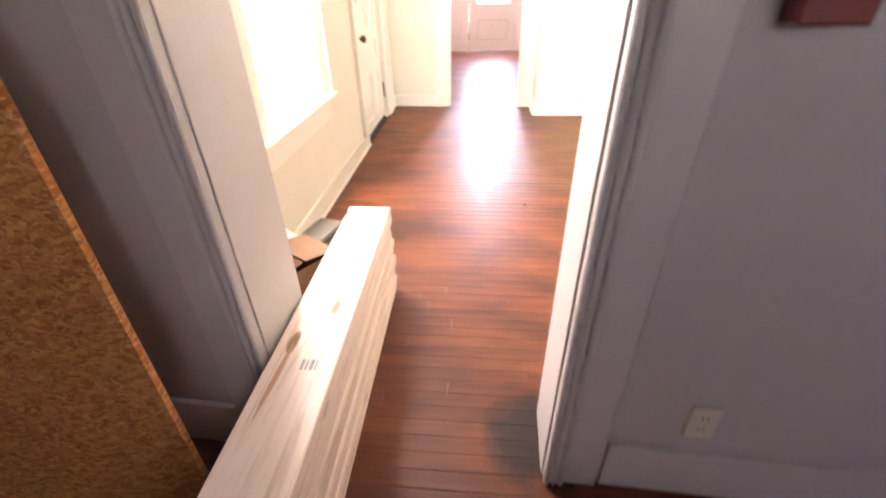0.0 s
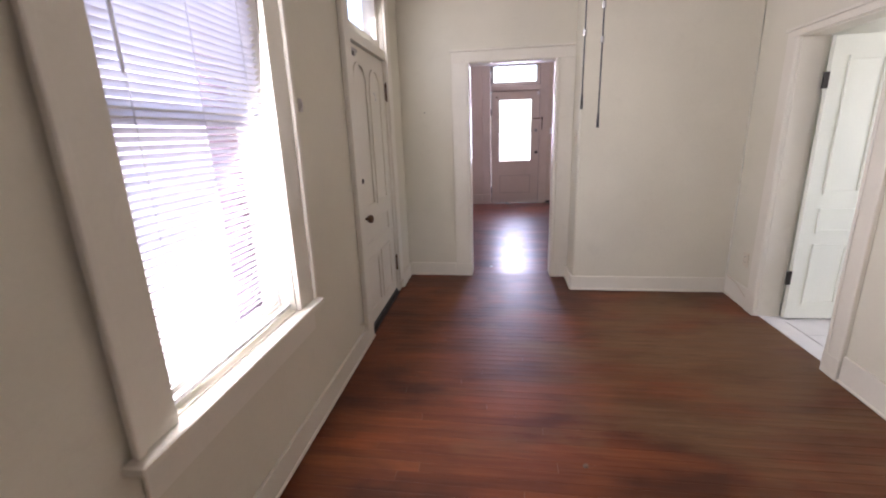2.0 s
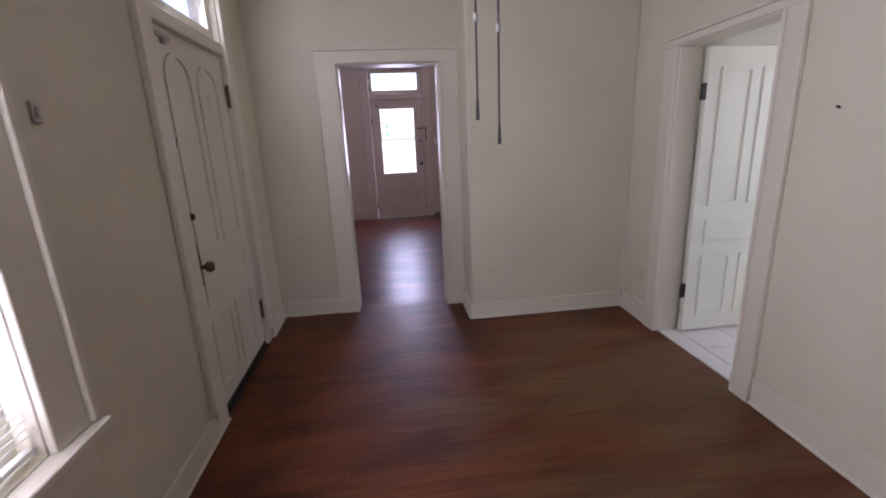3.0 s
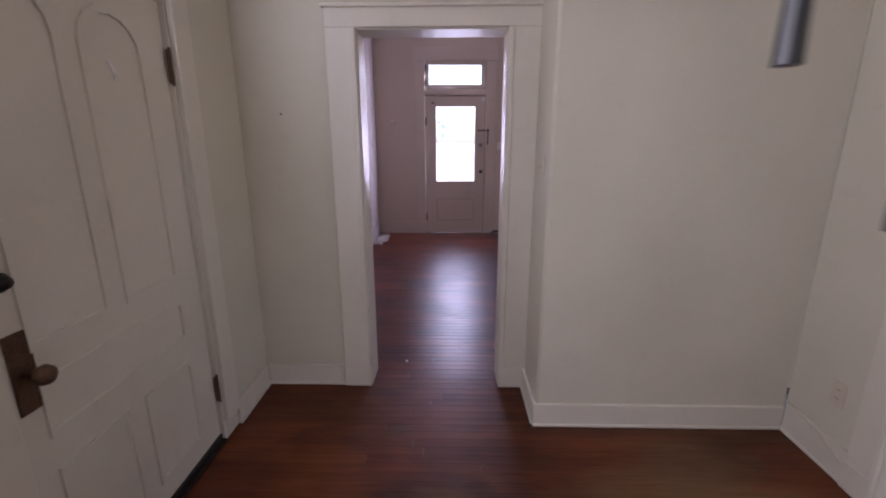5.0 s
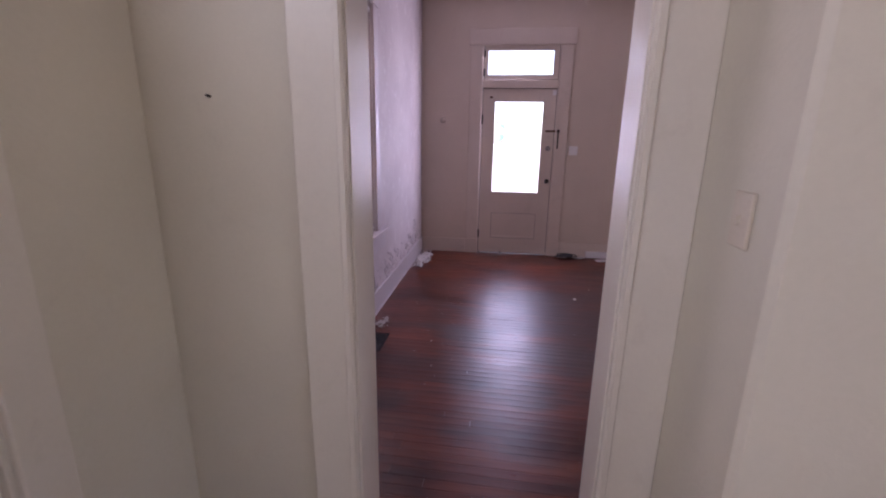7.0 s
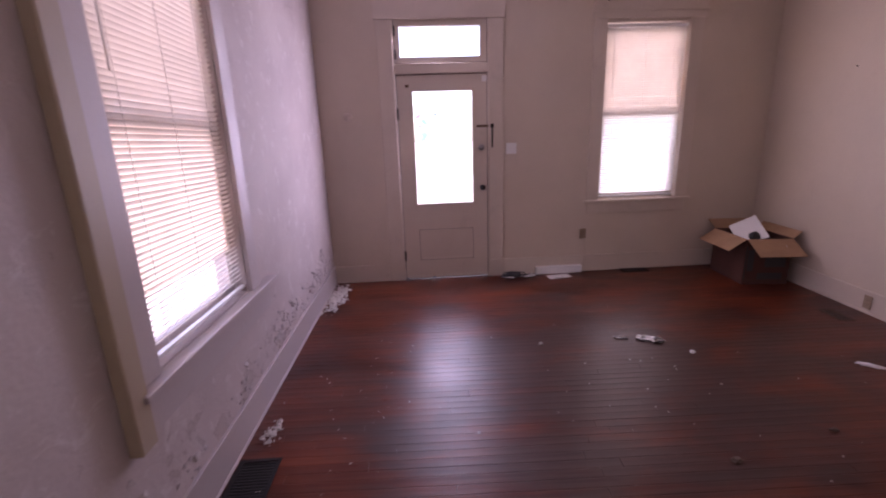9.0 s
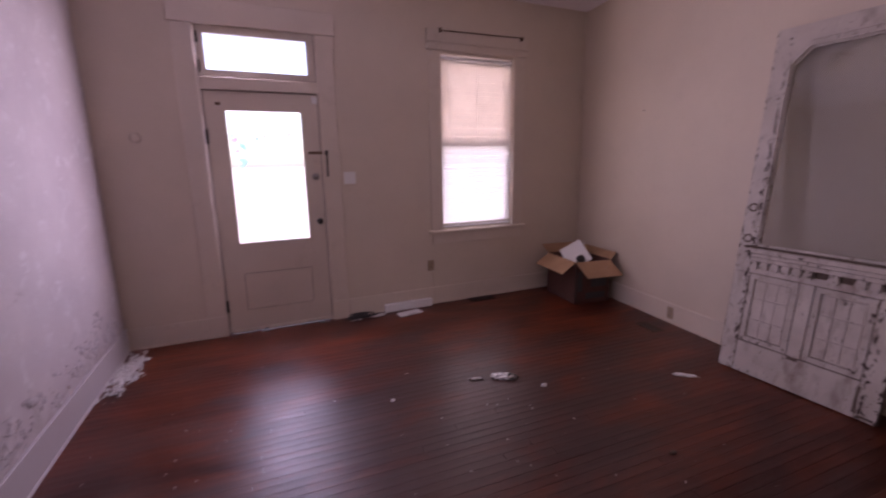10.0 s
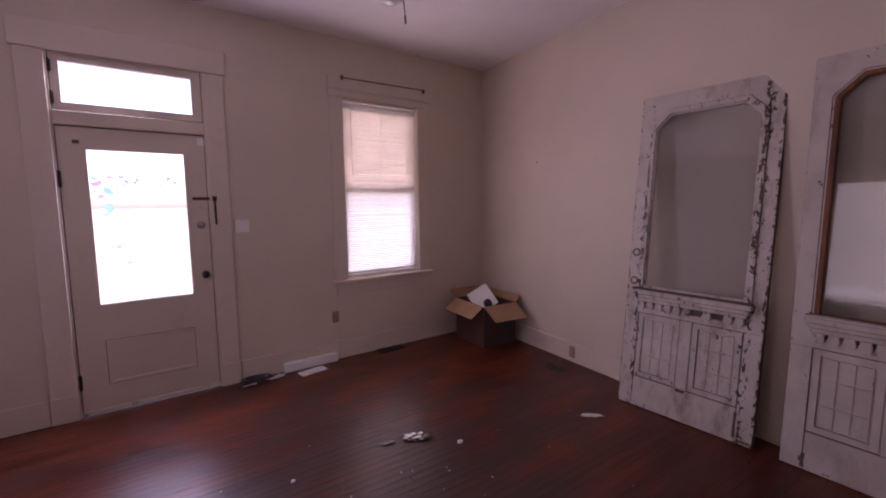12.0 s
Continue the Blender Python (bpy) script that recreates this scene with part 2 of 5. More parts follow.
def sheer(name, col, through=0.5, rough=0.5):
    """Thin material that lets light through: blind slats, roller shades, paper."""
    m, nt, b = material(name, rough)
    b.inputs["Base Color"].default_value = (*col, 1)
    c = ramp(nt, noise_tex(nt, place(nt), 5.0, 4), (0.3, tuple(x * 0.9 for x in col)), (0.7, col))
    tr, mx = nt.nodes.new("ShaderNodeBsdfTranslucent"), nt.nodes.new("ShaderNodeMixShader")
    nt.links.new(c, b.inputs["Base Color"])
    nt.links.new(c, tr.inputs[0])
    mx.inputs[0].default_value = through
    nt.links.new(b.outputs[0], mx.inputs[1])
    nt.links.new(tr.outputs[0], mx.inputs[2])
    nt.links.new(mx.outputs[0], nt.nodes["Material Output"].inputs[0])
    return m


def peeling():
    """Rough whitewashed plaster, coming away in patches low down where the damp is."""
    m, nt, b = material("damp_peeling_plaster", 0.7)
    at = place(nt)
    big, mid, fine = noise_tex(nt, at, 1.6, 6), noise_tex(nt, at, 9.0, 8, 0.7, 0.8), noise_tex(nt, at, 60.0, 4)
    c = ramp(nt, big, (0.3, (0.44, 0.375, 0.36)), (0.7, (0.55, 0.48, 0.455)))
    c = mix(nt, ramp(nt, mid, (0.56, 0.0), (0.66, 0.6)), c, (0.66, 0.62, 0.60))
    sep = nt.nodes.new("ShaderNodeSeparateXYZ")
    nt.links.new(at.outputs[0], sep.inputs[0])
    low = ramp(nt, sep.outputs[2], (0.25, 0.13), (0.62, 0.0))
    edge = nt.nodes.new("ShaderNodeMath")
    nt.links.new(noise_tex(nt, at, 7.0, 8, 0.7, 0.7), edge.inputs[0])
    nt.links.new(low, edge.inputs[1])
    flake = ramp(nt, edge.outputs[0], (0.66, 0.0), (0.68, 1.0))
    c = mix(nt, flake, c, (0.45, 0.385, 0.355))
    nt.links.new(c, b.inputs["Base Color"])
    rel = mix(nt, 0.35, mid, fine)
    bump(nt, b, mix(nt, flake, rel, (0.0, 0.0, 0.0)), 0.7, 0.008)
    return m


WALL_MID = paint("cream_wall_paint", (0.655, 0.615, 0.49), 0.6, relief=0.35, depth=0.003, dirty=0.08)
TRIM_MID = paint("cream_gloss_trim", (0.715, 0.67, 0.56), 0.38, relief=0.12, dirty=0.12)
WALL_FRONT = paint("faded_beige_wall_paint", (0.63, 0.535, 0.43), 0.6, relief=0.3, depth=0.003, dirty=0.08)
TRIM_FRONT = paint("beige_gloss_trim", (0.64, 0.55, 0.455), 0.38, relief=0.12, dirty=0.2)
TRIM_TAN = paint("tan_stained_trim", (0.43, 0.35, 0.25), 0.45, relief=0.12, dirty=0.2)
TRIM_DAMP = paint("lavender_white_trim", (0.50, 0.44, 0.425), 0.45, relief=0.15, dirty=0.25)
WALL_DAMP = peeling()
WALL_BACK = paint("grey_wall_paint", (0.46, 0.41, 0.385), 0.6, relief=0.2, dirty=0.06)
TRIM_BACK = paint("grey_white_trim", (0.50, 0.455, 0.425), 0.4, relief=0.1, dirty=0.12)
CEILING = paint("ceiling_paint", (0.82, 0.77, 0.78), 0.8, relief=0.2)
WHITE_ROOM = paint("white_wall_paint", (0.78, 0.79, 0.70), 0.55)
DOOR_WHITE = paint("white_door_paint", (0.76, 0.77, 0.66), 0.35, relief=0.08)
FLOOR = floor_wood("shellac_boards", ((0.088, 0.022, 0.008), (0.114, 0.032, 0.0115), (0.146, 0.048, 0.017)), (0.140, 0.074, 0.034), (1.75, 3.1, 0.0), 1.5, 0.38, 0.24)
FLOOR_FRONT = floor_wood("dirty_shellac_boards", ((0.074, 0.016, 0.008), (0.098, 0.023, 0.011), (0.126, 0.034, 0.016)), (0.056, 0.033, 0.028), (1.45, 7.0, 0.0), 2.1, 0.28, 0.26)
SUBFLOOR = plain("dark_subfloor", (0.03, 0.02, 0.015), 0.9)
KNOT, RESIN = (0.20, 0.085, 0.03), (0.42, 0.22, 0.10)
PINE = pine("pine_lumber", 1, knots=(
    ((-0.096, 0.32, 0.43), (0.028, 0.075, 0.05), KNOT), ((-0.092, 0.20, 0.43), (0.013, 0.20, 0.05), RESIN),
    ((-0.118, 0.965, 0.43), (0.022, 0.06, 0.05), KNOT), ((-0.118, 0.80, 0.43), (0.010, 0.22, 0.05), RESIN), ((-0.03, 1.04, 0.43), (0.010, 0.02, 0.03), KNOT),
    ((0.02, 0.60, 0.26), (0.03, 0.06, 0.016), KNOT), ((0.02, 0.41, 0.13), (0.03, 0.07, 0.018), KNOT), ((0.02, 0.45, 0.33), (0.03, 0.16, 0.010), RESIN)))
CHIPPED = chipped("flaking_white_paint", 0.845, 1.0, 0.16, 0.95)
CHIPPED_EDGE = chipped("badly_flaking_white_paint", 0.795, 0.95, 0.13, 0.95)
OLD_WHITE = chipped("old_white_paint", 0.88, 0.98, 0.10, 0.45)
BROWN = pine("varnished_brown_wood", 2, (0.085, 0.026, 0.008), (0.19, 0.060, 0.018))
# Dirty bare wood; also colours the strips that stand in for gap shade.
OLDWOOD = plain("dirty_wood_and_gap_shade", (0.13, 0.09, 0.065), 0.8, fine=40.0, var=0.5)
STRAND = strand_board()
CARD = cardboard("brown_cardboard", (0.27, 0.145, 0.075))
# Carton body: maroon-brown, darkened further so the colour carries its shade.
CARD_DARK = cardboard("shaded_maroon_cardboard", (0.105, 0.043, 0.032))
CARDIN = cardboard("cardboard_inside", (0.40, 0.235, 0.13))
PRINT = plain("dark_print", (0.06, 0.05, 0.05), 0.7)
IRON = plain("dark_iron", (0.045, 0.038, 0.034), 0.45, 0.7, var=0.4)
BRONZE = plain("worn_bronze", (0.15, 0.085, 0.048), 0.5, 0.6, var=0.4)
STEEL = plain("dull_steel", (0.42, 0.40, 0.38), 0.35, 0.9)
BLACK = plain("black_plastic", (0.02, 0.02, 0.02), 0.45)
GREYBOX = plain("grey_card", (0.22, 0.20, 0.17), 0.6)
PLASTIC = plain("ivory_plastic", (0.60, 0.53, 0.41), 0.4, var=0.08)
PLASTIC_OLD = plain("browned_plastic", (0.34, 0.25, 0.17), 0.45, var=0.2)
PLASTIC_W = plain("white_plastic", (0.75, 0.74, 0.72), 0.35, var=0.06)
RED = plain("red_enamel", (0.22, 0.03, 0.025), 0.4)
PAPER = plain("white_paper", (0.80, 0.79, 0.78), 0.7, var=0.08)
FLAKES = plain("lavender_plaster_flakes", (0.60, 0.54, 0.52), 0.8, fine=30.0, var=0.35)
CHIPS = plain("crumbled_plaster", (0.66, 0.62, 0.58), 0.9, var=0.3)
FOIL = plain("crumpled_foil", (0.40, 0.39, 0.41), 0.14, 1.0, 60.0, 0.5)
VENT = plain("black_enamel", (0.012, 0.010, 0.010), 0.85)
GLASS = glass("window_glass")
# Dust haze, plus a grey tint that carries the shade behind the pane.
OLDGLASS = glass("dusty_dimmed_glass", 0.012, 0.03, (0.80, 0.80, 0.79))
SLAT = sheer("blind_slat", (0.82, 0.80, 0.77), 0.42)
# Slightly greyer, lavender slat colour for the middle room's blind.
SLAT_DULL = sheer("dull_blind_slat", (0.74, 0.72, 0.75), 0.6)
SHADE = sheer("yellowed_roller_shade", (0.93, 0.84, 0.76), 0.95, 0.8)
PATCH_BLUE = sheer("blue_pane_patch", (0.62, 0.90, 0.95), 0.9)
PATCH_RED = sheer("red_pane_patch", (0.90, 0.62, 0.70), 0.9)
PATCH_GREY = sheer("grey_pane_patch", (0.55, 0.52, 0.60), 0.9)
BOWL = sheer("opal_glass", (0.80, 0.79, 0.78), 0.3, 0.2)
TILE = plain("white_floor_tile", (0.72, 0.71, 0.68), 0.2, fine=8.0, var=0.08)
GROUT = plain("grey_grout", (0.40, 0.38, 0.36), 0.9)
GROUND = paint("dry_ground", (0.33, 0.31, 0.29), 0.9, coarse=0.4, fine=12.0)
POST = plain("mauve_porch_paint", (0.30, 0.20, 0.24), 0.6)
SIDING = paint("lavender_siding", (0.56, 0.54, 0.60), 0.7)


# ---- mesh helpers ----
def add_box(bm, x0, x1, y0, y1, z0, z1, bevel=0.0, seg=1):
    r = bmesh.ops.create_cube(bm, size=1.0, matrix=Matrix.Translation(((x0 + x1) / 2, (y0 + y1) / 2, (z0 + z1) / 2)) @ Matrix.Diagonal((x1 - x0, y1 - y0, z1 - z0, 1)))
    if bevel:
        es = list({e for v in r["verts"] for e in v.link_edges})
        bmesh.ops.bevel(bm, geom=es, offset=bevel, segments=seg, affect="EDGES", profile=0.5)
    return bm


def boxes(*dims, bevel=0.002):
    bm = bmesh.new()
    for d in dims:
        add_box(bm, *d, bevel=bevel)
    return bm


def add_rod(bm, p0, p1, r, seg=12, r2=None):
    p0, p1 = Vector(p0), Vector(p1)
    turn = (p1 - p0).to_track_quat("Z", "Y").to_matrix().to_4x4()
    bmesh.ops.create_cone(bm, cap_ends=True, segments=seg, radius1=r, radius2=r if r2 is None else r2, depth=(p1 - p0).length,
                          matrix=Matrix.Translation((p0 + p1) / 2) @ turn)
    return bm


def rods(*items, seg=12):
    bm = bmesh.new()
    for it in items:
        add_rod(bm, *it[:3], seg=seg, r2=it[3] if len(it) > 3 else None)
    return bm


def add_prism(bm, outline, y0, y1):
    """An outline in x and z, given depth along y."""
    a = [bm.verts.new((x, y0, z)) for x, z in outline]
    b = [bm.verts.new((x, y1, z)) for x, z in outline]
    bm.faces.new(a)
    bm.faces.new(b[::-1])
    for i in range(len(a)):
        j = (i + 1) % len(a)
        bm.faces.new((a[j], a[i], b[i], b[j]))
    bmesh.ops.recalc_face_normals(bm, faces=bm.faces)
    return bm


def add_frame(bm, outer, inner, y0, y1):
    """A ring between two outlines of equal length in x and z, given depth along y."""
    n = len(outer)
    v = [[bm.verts.new((x, y, z)) for x, z in line] for y in (y0, y1) for line in (outer, inner)]
    for i in range(n):
        j = (i + 1) % n
        bm.faces.new((v[0][i], v[0][j], v[1][j], v[1][i]))
        bm.faces.new((v[2][i], v[3][i], v[3][j], v[2][j]))
        bm.faces.new((v[0][i], v[2][i], v[2][j], v[0][j]))
        bm.faces.new((v[1][i], v[1][j], v[3][j], v[3][i]))
    bmesh.ops.recalc_face_normals(bm, faces=bm.faces)
    return bm


def rect(x0, x1, z0, z1):
    return [(x0, z0), (x1, z0), (x1, z1), (x0, z1)]


def spun(profile, at=(0, 0, 0), seg=20, matrix=Matrix()):
    """A turned shape from radii and heights."""
    bm = bmesh.new()
    rings = []
    for r, z in profile:
        rings.append([bm.verts.new(matrix @ Vector((at[0] + r * math.cos(2 * math.pi * k / seg), at[1] + r * math.sin(2 * math.pi * k / seg), at[2] + z))) for k in range(seg)])
    for a, b in zip(rings, rings[1:]):
        for k in range(seg):
            bm.faces.new((a[k], a[(k + 1) % seg], b[(k + 1) % seg], b[k]))
    bm.faces.new(rings[0][::-1])
    bm.faces.new(rings[-1])
    bmesh.ops.recalc_face_normals(bm, faces=bm.faces)
    return bm


def mesh_of(name, bm, mat, smooth=False):
    me = bpy.data.meshes.new(name)
    bm.to_mesh(me)
    bm.free()
    me.materials.append(mat)
    if smooth:
        for p in me.polygons:
            p.use_smooth = True
    return me


def part(name, bm, mat, parent=None, label="", smooth=False):
    ob = new(name, mesh_of(name, bm, mat, smooth))
    if parent:
        ob.parent = parent
    return tagged(ob, label)


def thing(name, m, label, category, group="", kind=""):
    ob = new(name)
    ob.empty_display_size = 0.1
    ob.matrix_basis = m
    return tagged(ob, label, category, group, kind)


def solid(name, bm, mat, m, label, category, group="", kind="", smooth=False):
    ob = new(name, mesh_of(name, bm, mat, smooth))
    ob.matrix_basis = m
    return tagged(ob, label, category, group, kind)


def wall(name, m, x0, x1, height, thick, mat, label, openings=()):
    """A wall with openings through it; its face is y = 0 of its own frame, x along it."""
    xs = sorted({x0, x1, *(o for q in openings for o in q[:2])})
    zs = sorted({0.0, height, *(o for q in openings for o in q[2:] if o > 0)})
    bm = bmesh.new()
    filled = {}
    for i in range(len(xs) - 1):
        for k in range(len(zs) - 1):
            cx, cz = (xs[i] + xs[i + 1]) / 2, (zs[k] + zs[k + 1]) / 2
            filled[i, k] = not any(a < cx < b and c < cz < d for a, b, c, d in openings)
    verts = {}

    def v(i, y, k):
        if (i, y, k) not in verts:
            verts[i, y, k] = bm.verts.new((xs[i], y * thick, zs[k]))
        return verts[i, y, k]
    for (i, k), f in filled.items():
        if not f:
            continue
        bm.faces.new((v(i, 0, k), v(i + 1, 0, k), v(i + 1, 0, k + 1), v(i, 0, k + 1)))
        bm.faces.new((v(i, 1, k), v(i, 1, k + 1), v(i + 1, 1, k + 1), v(i + 1, 1, k)))
        for di, dk, q in ((-1, 0, (0, 0, 0, 1)), (1, 0, (1, 0, 1, 1)), (0, -1, (0, 0, 1, 0)), (0, 1, (0, 1, 1, 1))):
            if not filled.get((i + di, k + dk), False):
                a, b = (i + q[0], k + q[1]), (i + q[2], k + q[3])
                bm.faces.new((v(a[0], 0, a[1]), v(b[0], 0, b[1]), v(b[0], 1, b[1]), v(a[0], 1, a[1])))
    bmesh.ops.recalc_face_normals(bm, faces=bm.faces)
    return solid(name, bm, mat, m, label, "wall", kind="structure")


# ---- frames of the walls: x along the wall, y into it, z up ----
H = 3.22
W_BACK = pose(0.6, 0.262, 0, 0, 0, -2.5) @ pose(-0.6, 0, 0)
W_MID_L = pose(-0.64, 4.63, 0, 0, 0, 91.0) @ pose(-4.63, 0, 0)
W_MID_R = pose(2.25, 4.25, 0, 0, 0, -91.9) @ pose(4.25, 0, 0)
W_PART = pose(0, 4.63, 0)
TURN = pose(0.5, 9.25, 0, 0, 0, -3) @ pose(-0.5, -9.25, 0)


def front(x, y, z, rx=0, ry=0, rz=0):
    """A pose in the front room, which stands a little out of square."""
    return TURN @ pose(x, y, z, rx, ry, rz)


W_FRONT_L = front(-0.36, 4.80, 0, 0, 0, 94.6)
W_FRONT = front(0.5, 9.25, 0, 0, 0, 5.0)
W_FRONT_R = front(4.10, 9.40, 0, 0, 0, -91.4)

# ---- walls, ceilings, ground ----
wall("wall_back_partition", W_BACK, -1.8, 2.3, H, 0.21, WALL_BACK, "grey painted partition wall with a cased doorway", [(-0.175, 0.62, 0, 2.07)])
wall("wall_middle_west", W_MID_L, 0.482, 4.63, H, 0.16, WALL_MID, "cream painted plaster wall with window and side door", [(1.355, 2.155, 0.66, 2.32), (3.17, 4.105, 0.0, 2.52)])
wall("wall_middle_east", W_MID_R, -4.25, -0.482, H, 0.13, WALL_MID, "cream painted plaster wall with an open doorway", [(-3.75, -2.95, 0, 1.955)])
wall("wall_front_partition", W_PART, -0.80, 4.1, H, 0.17, WALL_MID, "cream painted partition wall with a cased opening", [(0.0, 0.81, 0, 2.04)])
solid("wall_chimney_breast", boxes((0.955, 2.25, 4.25, 4.628, 0, H), bevel=0.014), WALL_MID, Matrix(), "cream plastered chimney breast beside the opening", "wall", kind="structure")
wall("wall_front_west", W_FRONT_L, -0.05, 4.75, H, 0.16, WALL_DAMP, "rough damp plaster wall peeling above the baseboard", [(1.17, 2.065, 0.735, 2.50)])
wall("wall_front_north", W_FRONT, -1.4, 3.75, H, 0.16, WALL_FRONT, "beige painted front wall with door and window", [(-0.445, 0.535, 0, 2.69), (1.735, 2.64, 0.825, 2.64)])
wall("wall_front_east", W_FRONT_R, -0.36, 4.44, H, 0.13, WALL_FRONT, "bare beige painted plaster side wall", [])
# Opening out of view, made up to let daylight into the back room.
wall("wall_back_room_south", pose(0, -2.6, 0, 0, 0, 180), -2.25, 1.7, H, 0.13, WALL_BACK, "grey painted wall with an opening added for light", [(-1.5, -1.0, 1.5, 2.05)])
wall("wall_back_room_west", pose(-1.7, 0, 0, 0, 0, 90), -2.73, 0.27, H, 0.13, WALL_BACK, "plain grey painted wall")
wall("wall_back_room_east", pose(2.25, 0, 0, 0, 0, -90), -0.478, 2.73, H, 0.13, WALL_BACK, "plain grey painted wall")
wall("wall_side_room_north", pose(0, 4.0, 0), 2.382, 4.2, H, 0.13, WHITE_ROOM, "plain white wall of the side room")
wall("wall_side_room_south", pose(0, 1.4, 0, 0, 0, 180), -4.2, -2.22, H, 0.13, WHITE_ROOM, "plain white wall of the side room")
# East wall is out of view; its opening is added to admit light.
wall("wall_side_room_east", pose(4.2, 0, 0, 0, 0, -90), -4.13, -1.27, H, 0.13, WHITE_ROOM, "white wall with an unseen opening added for light", [(-3.1, -2.1, 0.9, 2.2)])
for nm, q in (("ceiling_back", (-1.83, 2.38, -2.73, 0.48)), ("ceiling_middle", (-0.80, 2.25, 0.484, 4.626)), ("ceiling_front", (-1.0, 4.35, 4.634, 9.62)), ("ceiling_side", (2.25, 4.33, 0.484, 4.626))):
    solid(nm, boxes((*q, H, H + 0.12), bevel=0), CEILING, Matrix(), "plain painted plaster ceiling", "ceiling", kind="structure")
bm = bmesh.new()
bmesh.ops.create_grid(bm, x_segments=8, y_segments=8, size=4000)
solid("ground", bm, GROUND, pose(0, 0, -0.55), "dry bare ground around the house", "ground", kind="structure")


# ---- windows, doorways, doors ----
def window(name, m, x0, x1, z0, z1, thick, mat, label, cw=0.13, head=0.16, apron=0.12, band=0, fillet=0.0, reach=0.0):
    """A double-hung sash window in the opening, with casing, stool and apron."""
    w = thing(name, m, label, "window", kind="structure")
    casing = [(x0 - cw, x0 + 0.012, "casing"), (x1 - 0.012, x1 + cw, "casing")]
    for a, b, n in casing:
        c = part(n, boxes((a, b, -0.024, -0.001, z0 - 0.002, z1 + 0.01), bevel=0.003), mat, w)
        if band == 1:
            e = a if a < x0 - 0.05 else b
            part("back_band", boxes((e - 0.014, e + 0.014, -0.042, -0.0245, z0 + 0.004, z1 + 0.01), bevel=0.004), mat, c)
    if band == 2:
        part("cover_strip", boxes((x0 - cw - 0.088, x0 - cw - 0.002, -0.048, -0.001, z0 - 0.19, z1 + 0.01), bevel=0.005), TRIM_TAN, w, "tan stained strip beside the window")
    hc = part("head_casing", boxes((x0 - cw - 0.015, x1 + cw + 0.015, -0.03, -0.001, z1 + 0.013, z1 + head), bevel=0.003), mat, w)
    zc = z1 + (fillet or head + 0.002)
    part("cap", boxes((x0 - cw - 0.035, x1 + cw + 0.035, -0.05, -0.0305 if fillet else -0.001, zc, zc + 0.023), bevel=0.004), mat, hc)
    part("stool", boxes((x0 - cw - 0.03, x1 + cw + 0.03 + reach, -0.062, 0.002, z0 - 0.032, z0 - 0.004), (x0 + 0.014, x1 - 0.014, 0.001, thick * 0.55, z0 - 0.032, z0 - 0.004), bevel=0.004), mat, w)
    part("apron", boxes((x0 - cw + 0.01, x1 + cw - 0.01 + reach, -0.02, -0.001, z0 - 0.034 - apron, z0 - 0.034), bevel=0.003), mat, w)
    for a, b in ((x0 + 0.0005, x0 + 0.014), (x1 - 0.014, x1 - 0.0005)):
        part("jamb", boxes((a, b, 0.001, thick - 0.002, z0, z1 - 0.0005), bevel=0), mat, w)
    part("head_jamb", boxes((x0 + 0.015, x1 - 0.015, 0.001, thick - 0.002, z1 - 0.014, z1 - 0.0005), bevel=0), mat, w)
    zm = (z0 + z1) / 2
    for n, a, b, y in (("upper_sash", zm - 0.02, z1 - 0.016, 0.105), ("lower_sash", z0, zm + 0.02, 0.068)):
        s = part(n, add_frame(bmesh.new(), rect(x0 + 0.015, x1 - 0.015, a, b), rect(x0 + 0.06, x1 - 0.06, a + 0.055, b - 0.04), y, y + 0.034), mat, w)
        p = part("pane", boxes((x0 + 0.055, x1 - 0.055, y + 0.015, y + 0.019, a + 0.05, b - 0.035), bevel=0), GLASS, s)
        p.visible_shadow = False
    return w


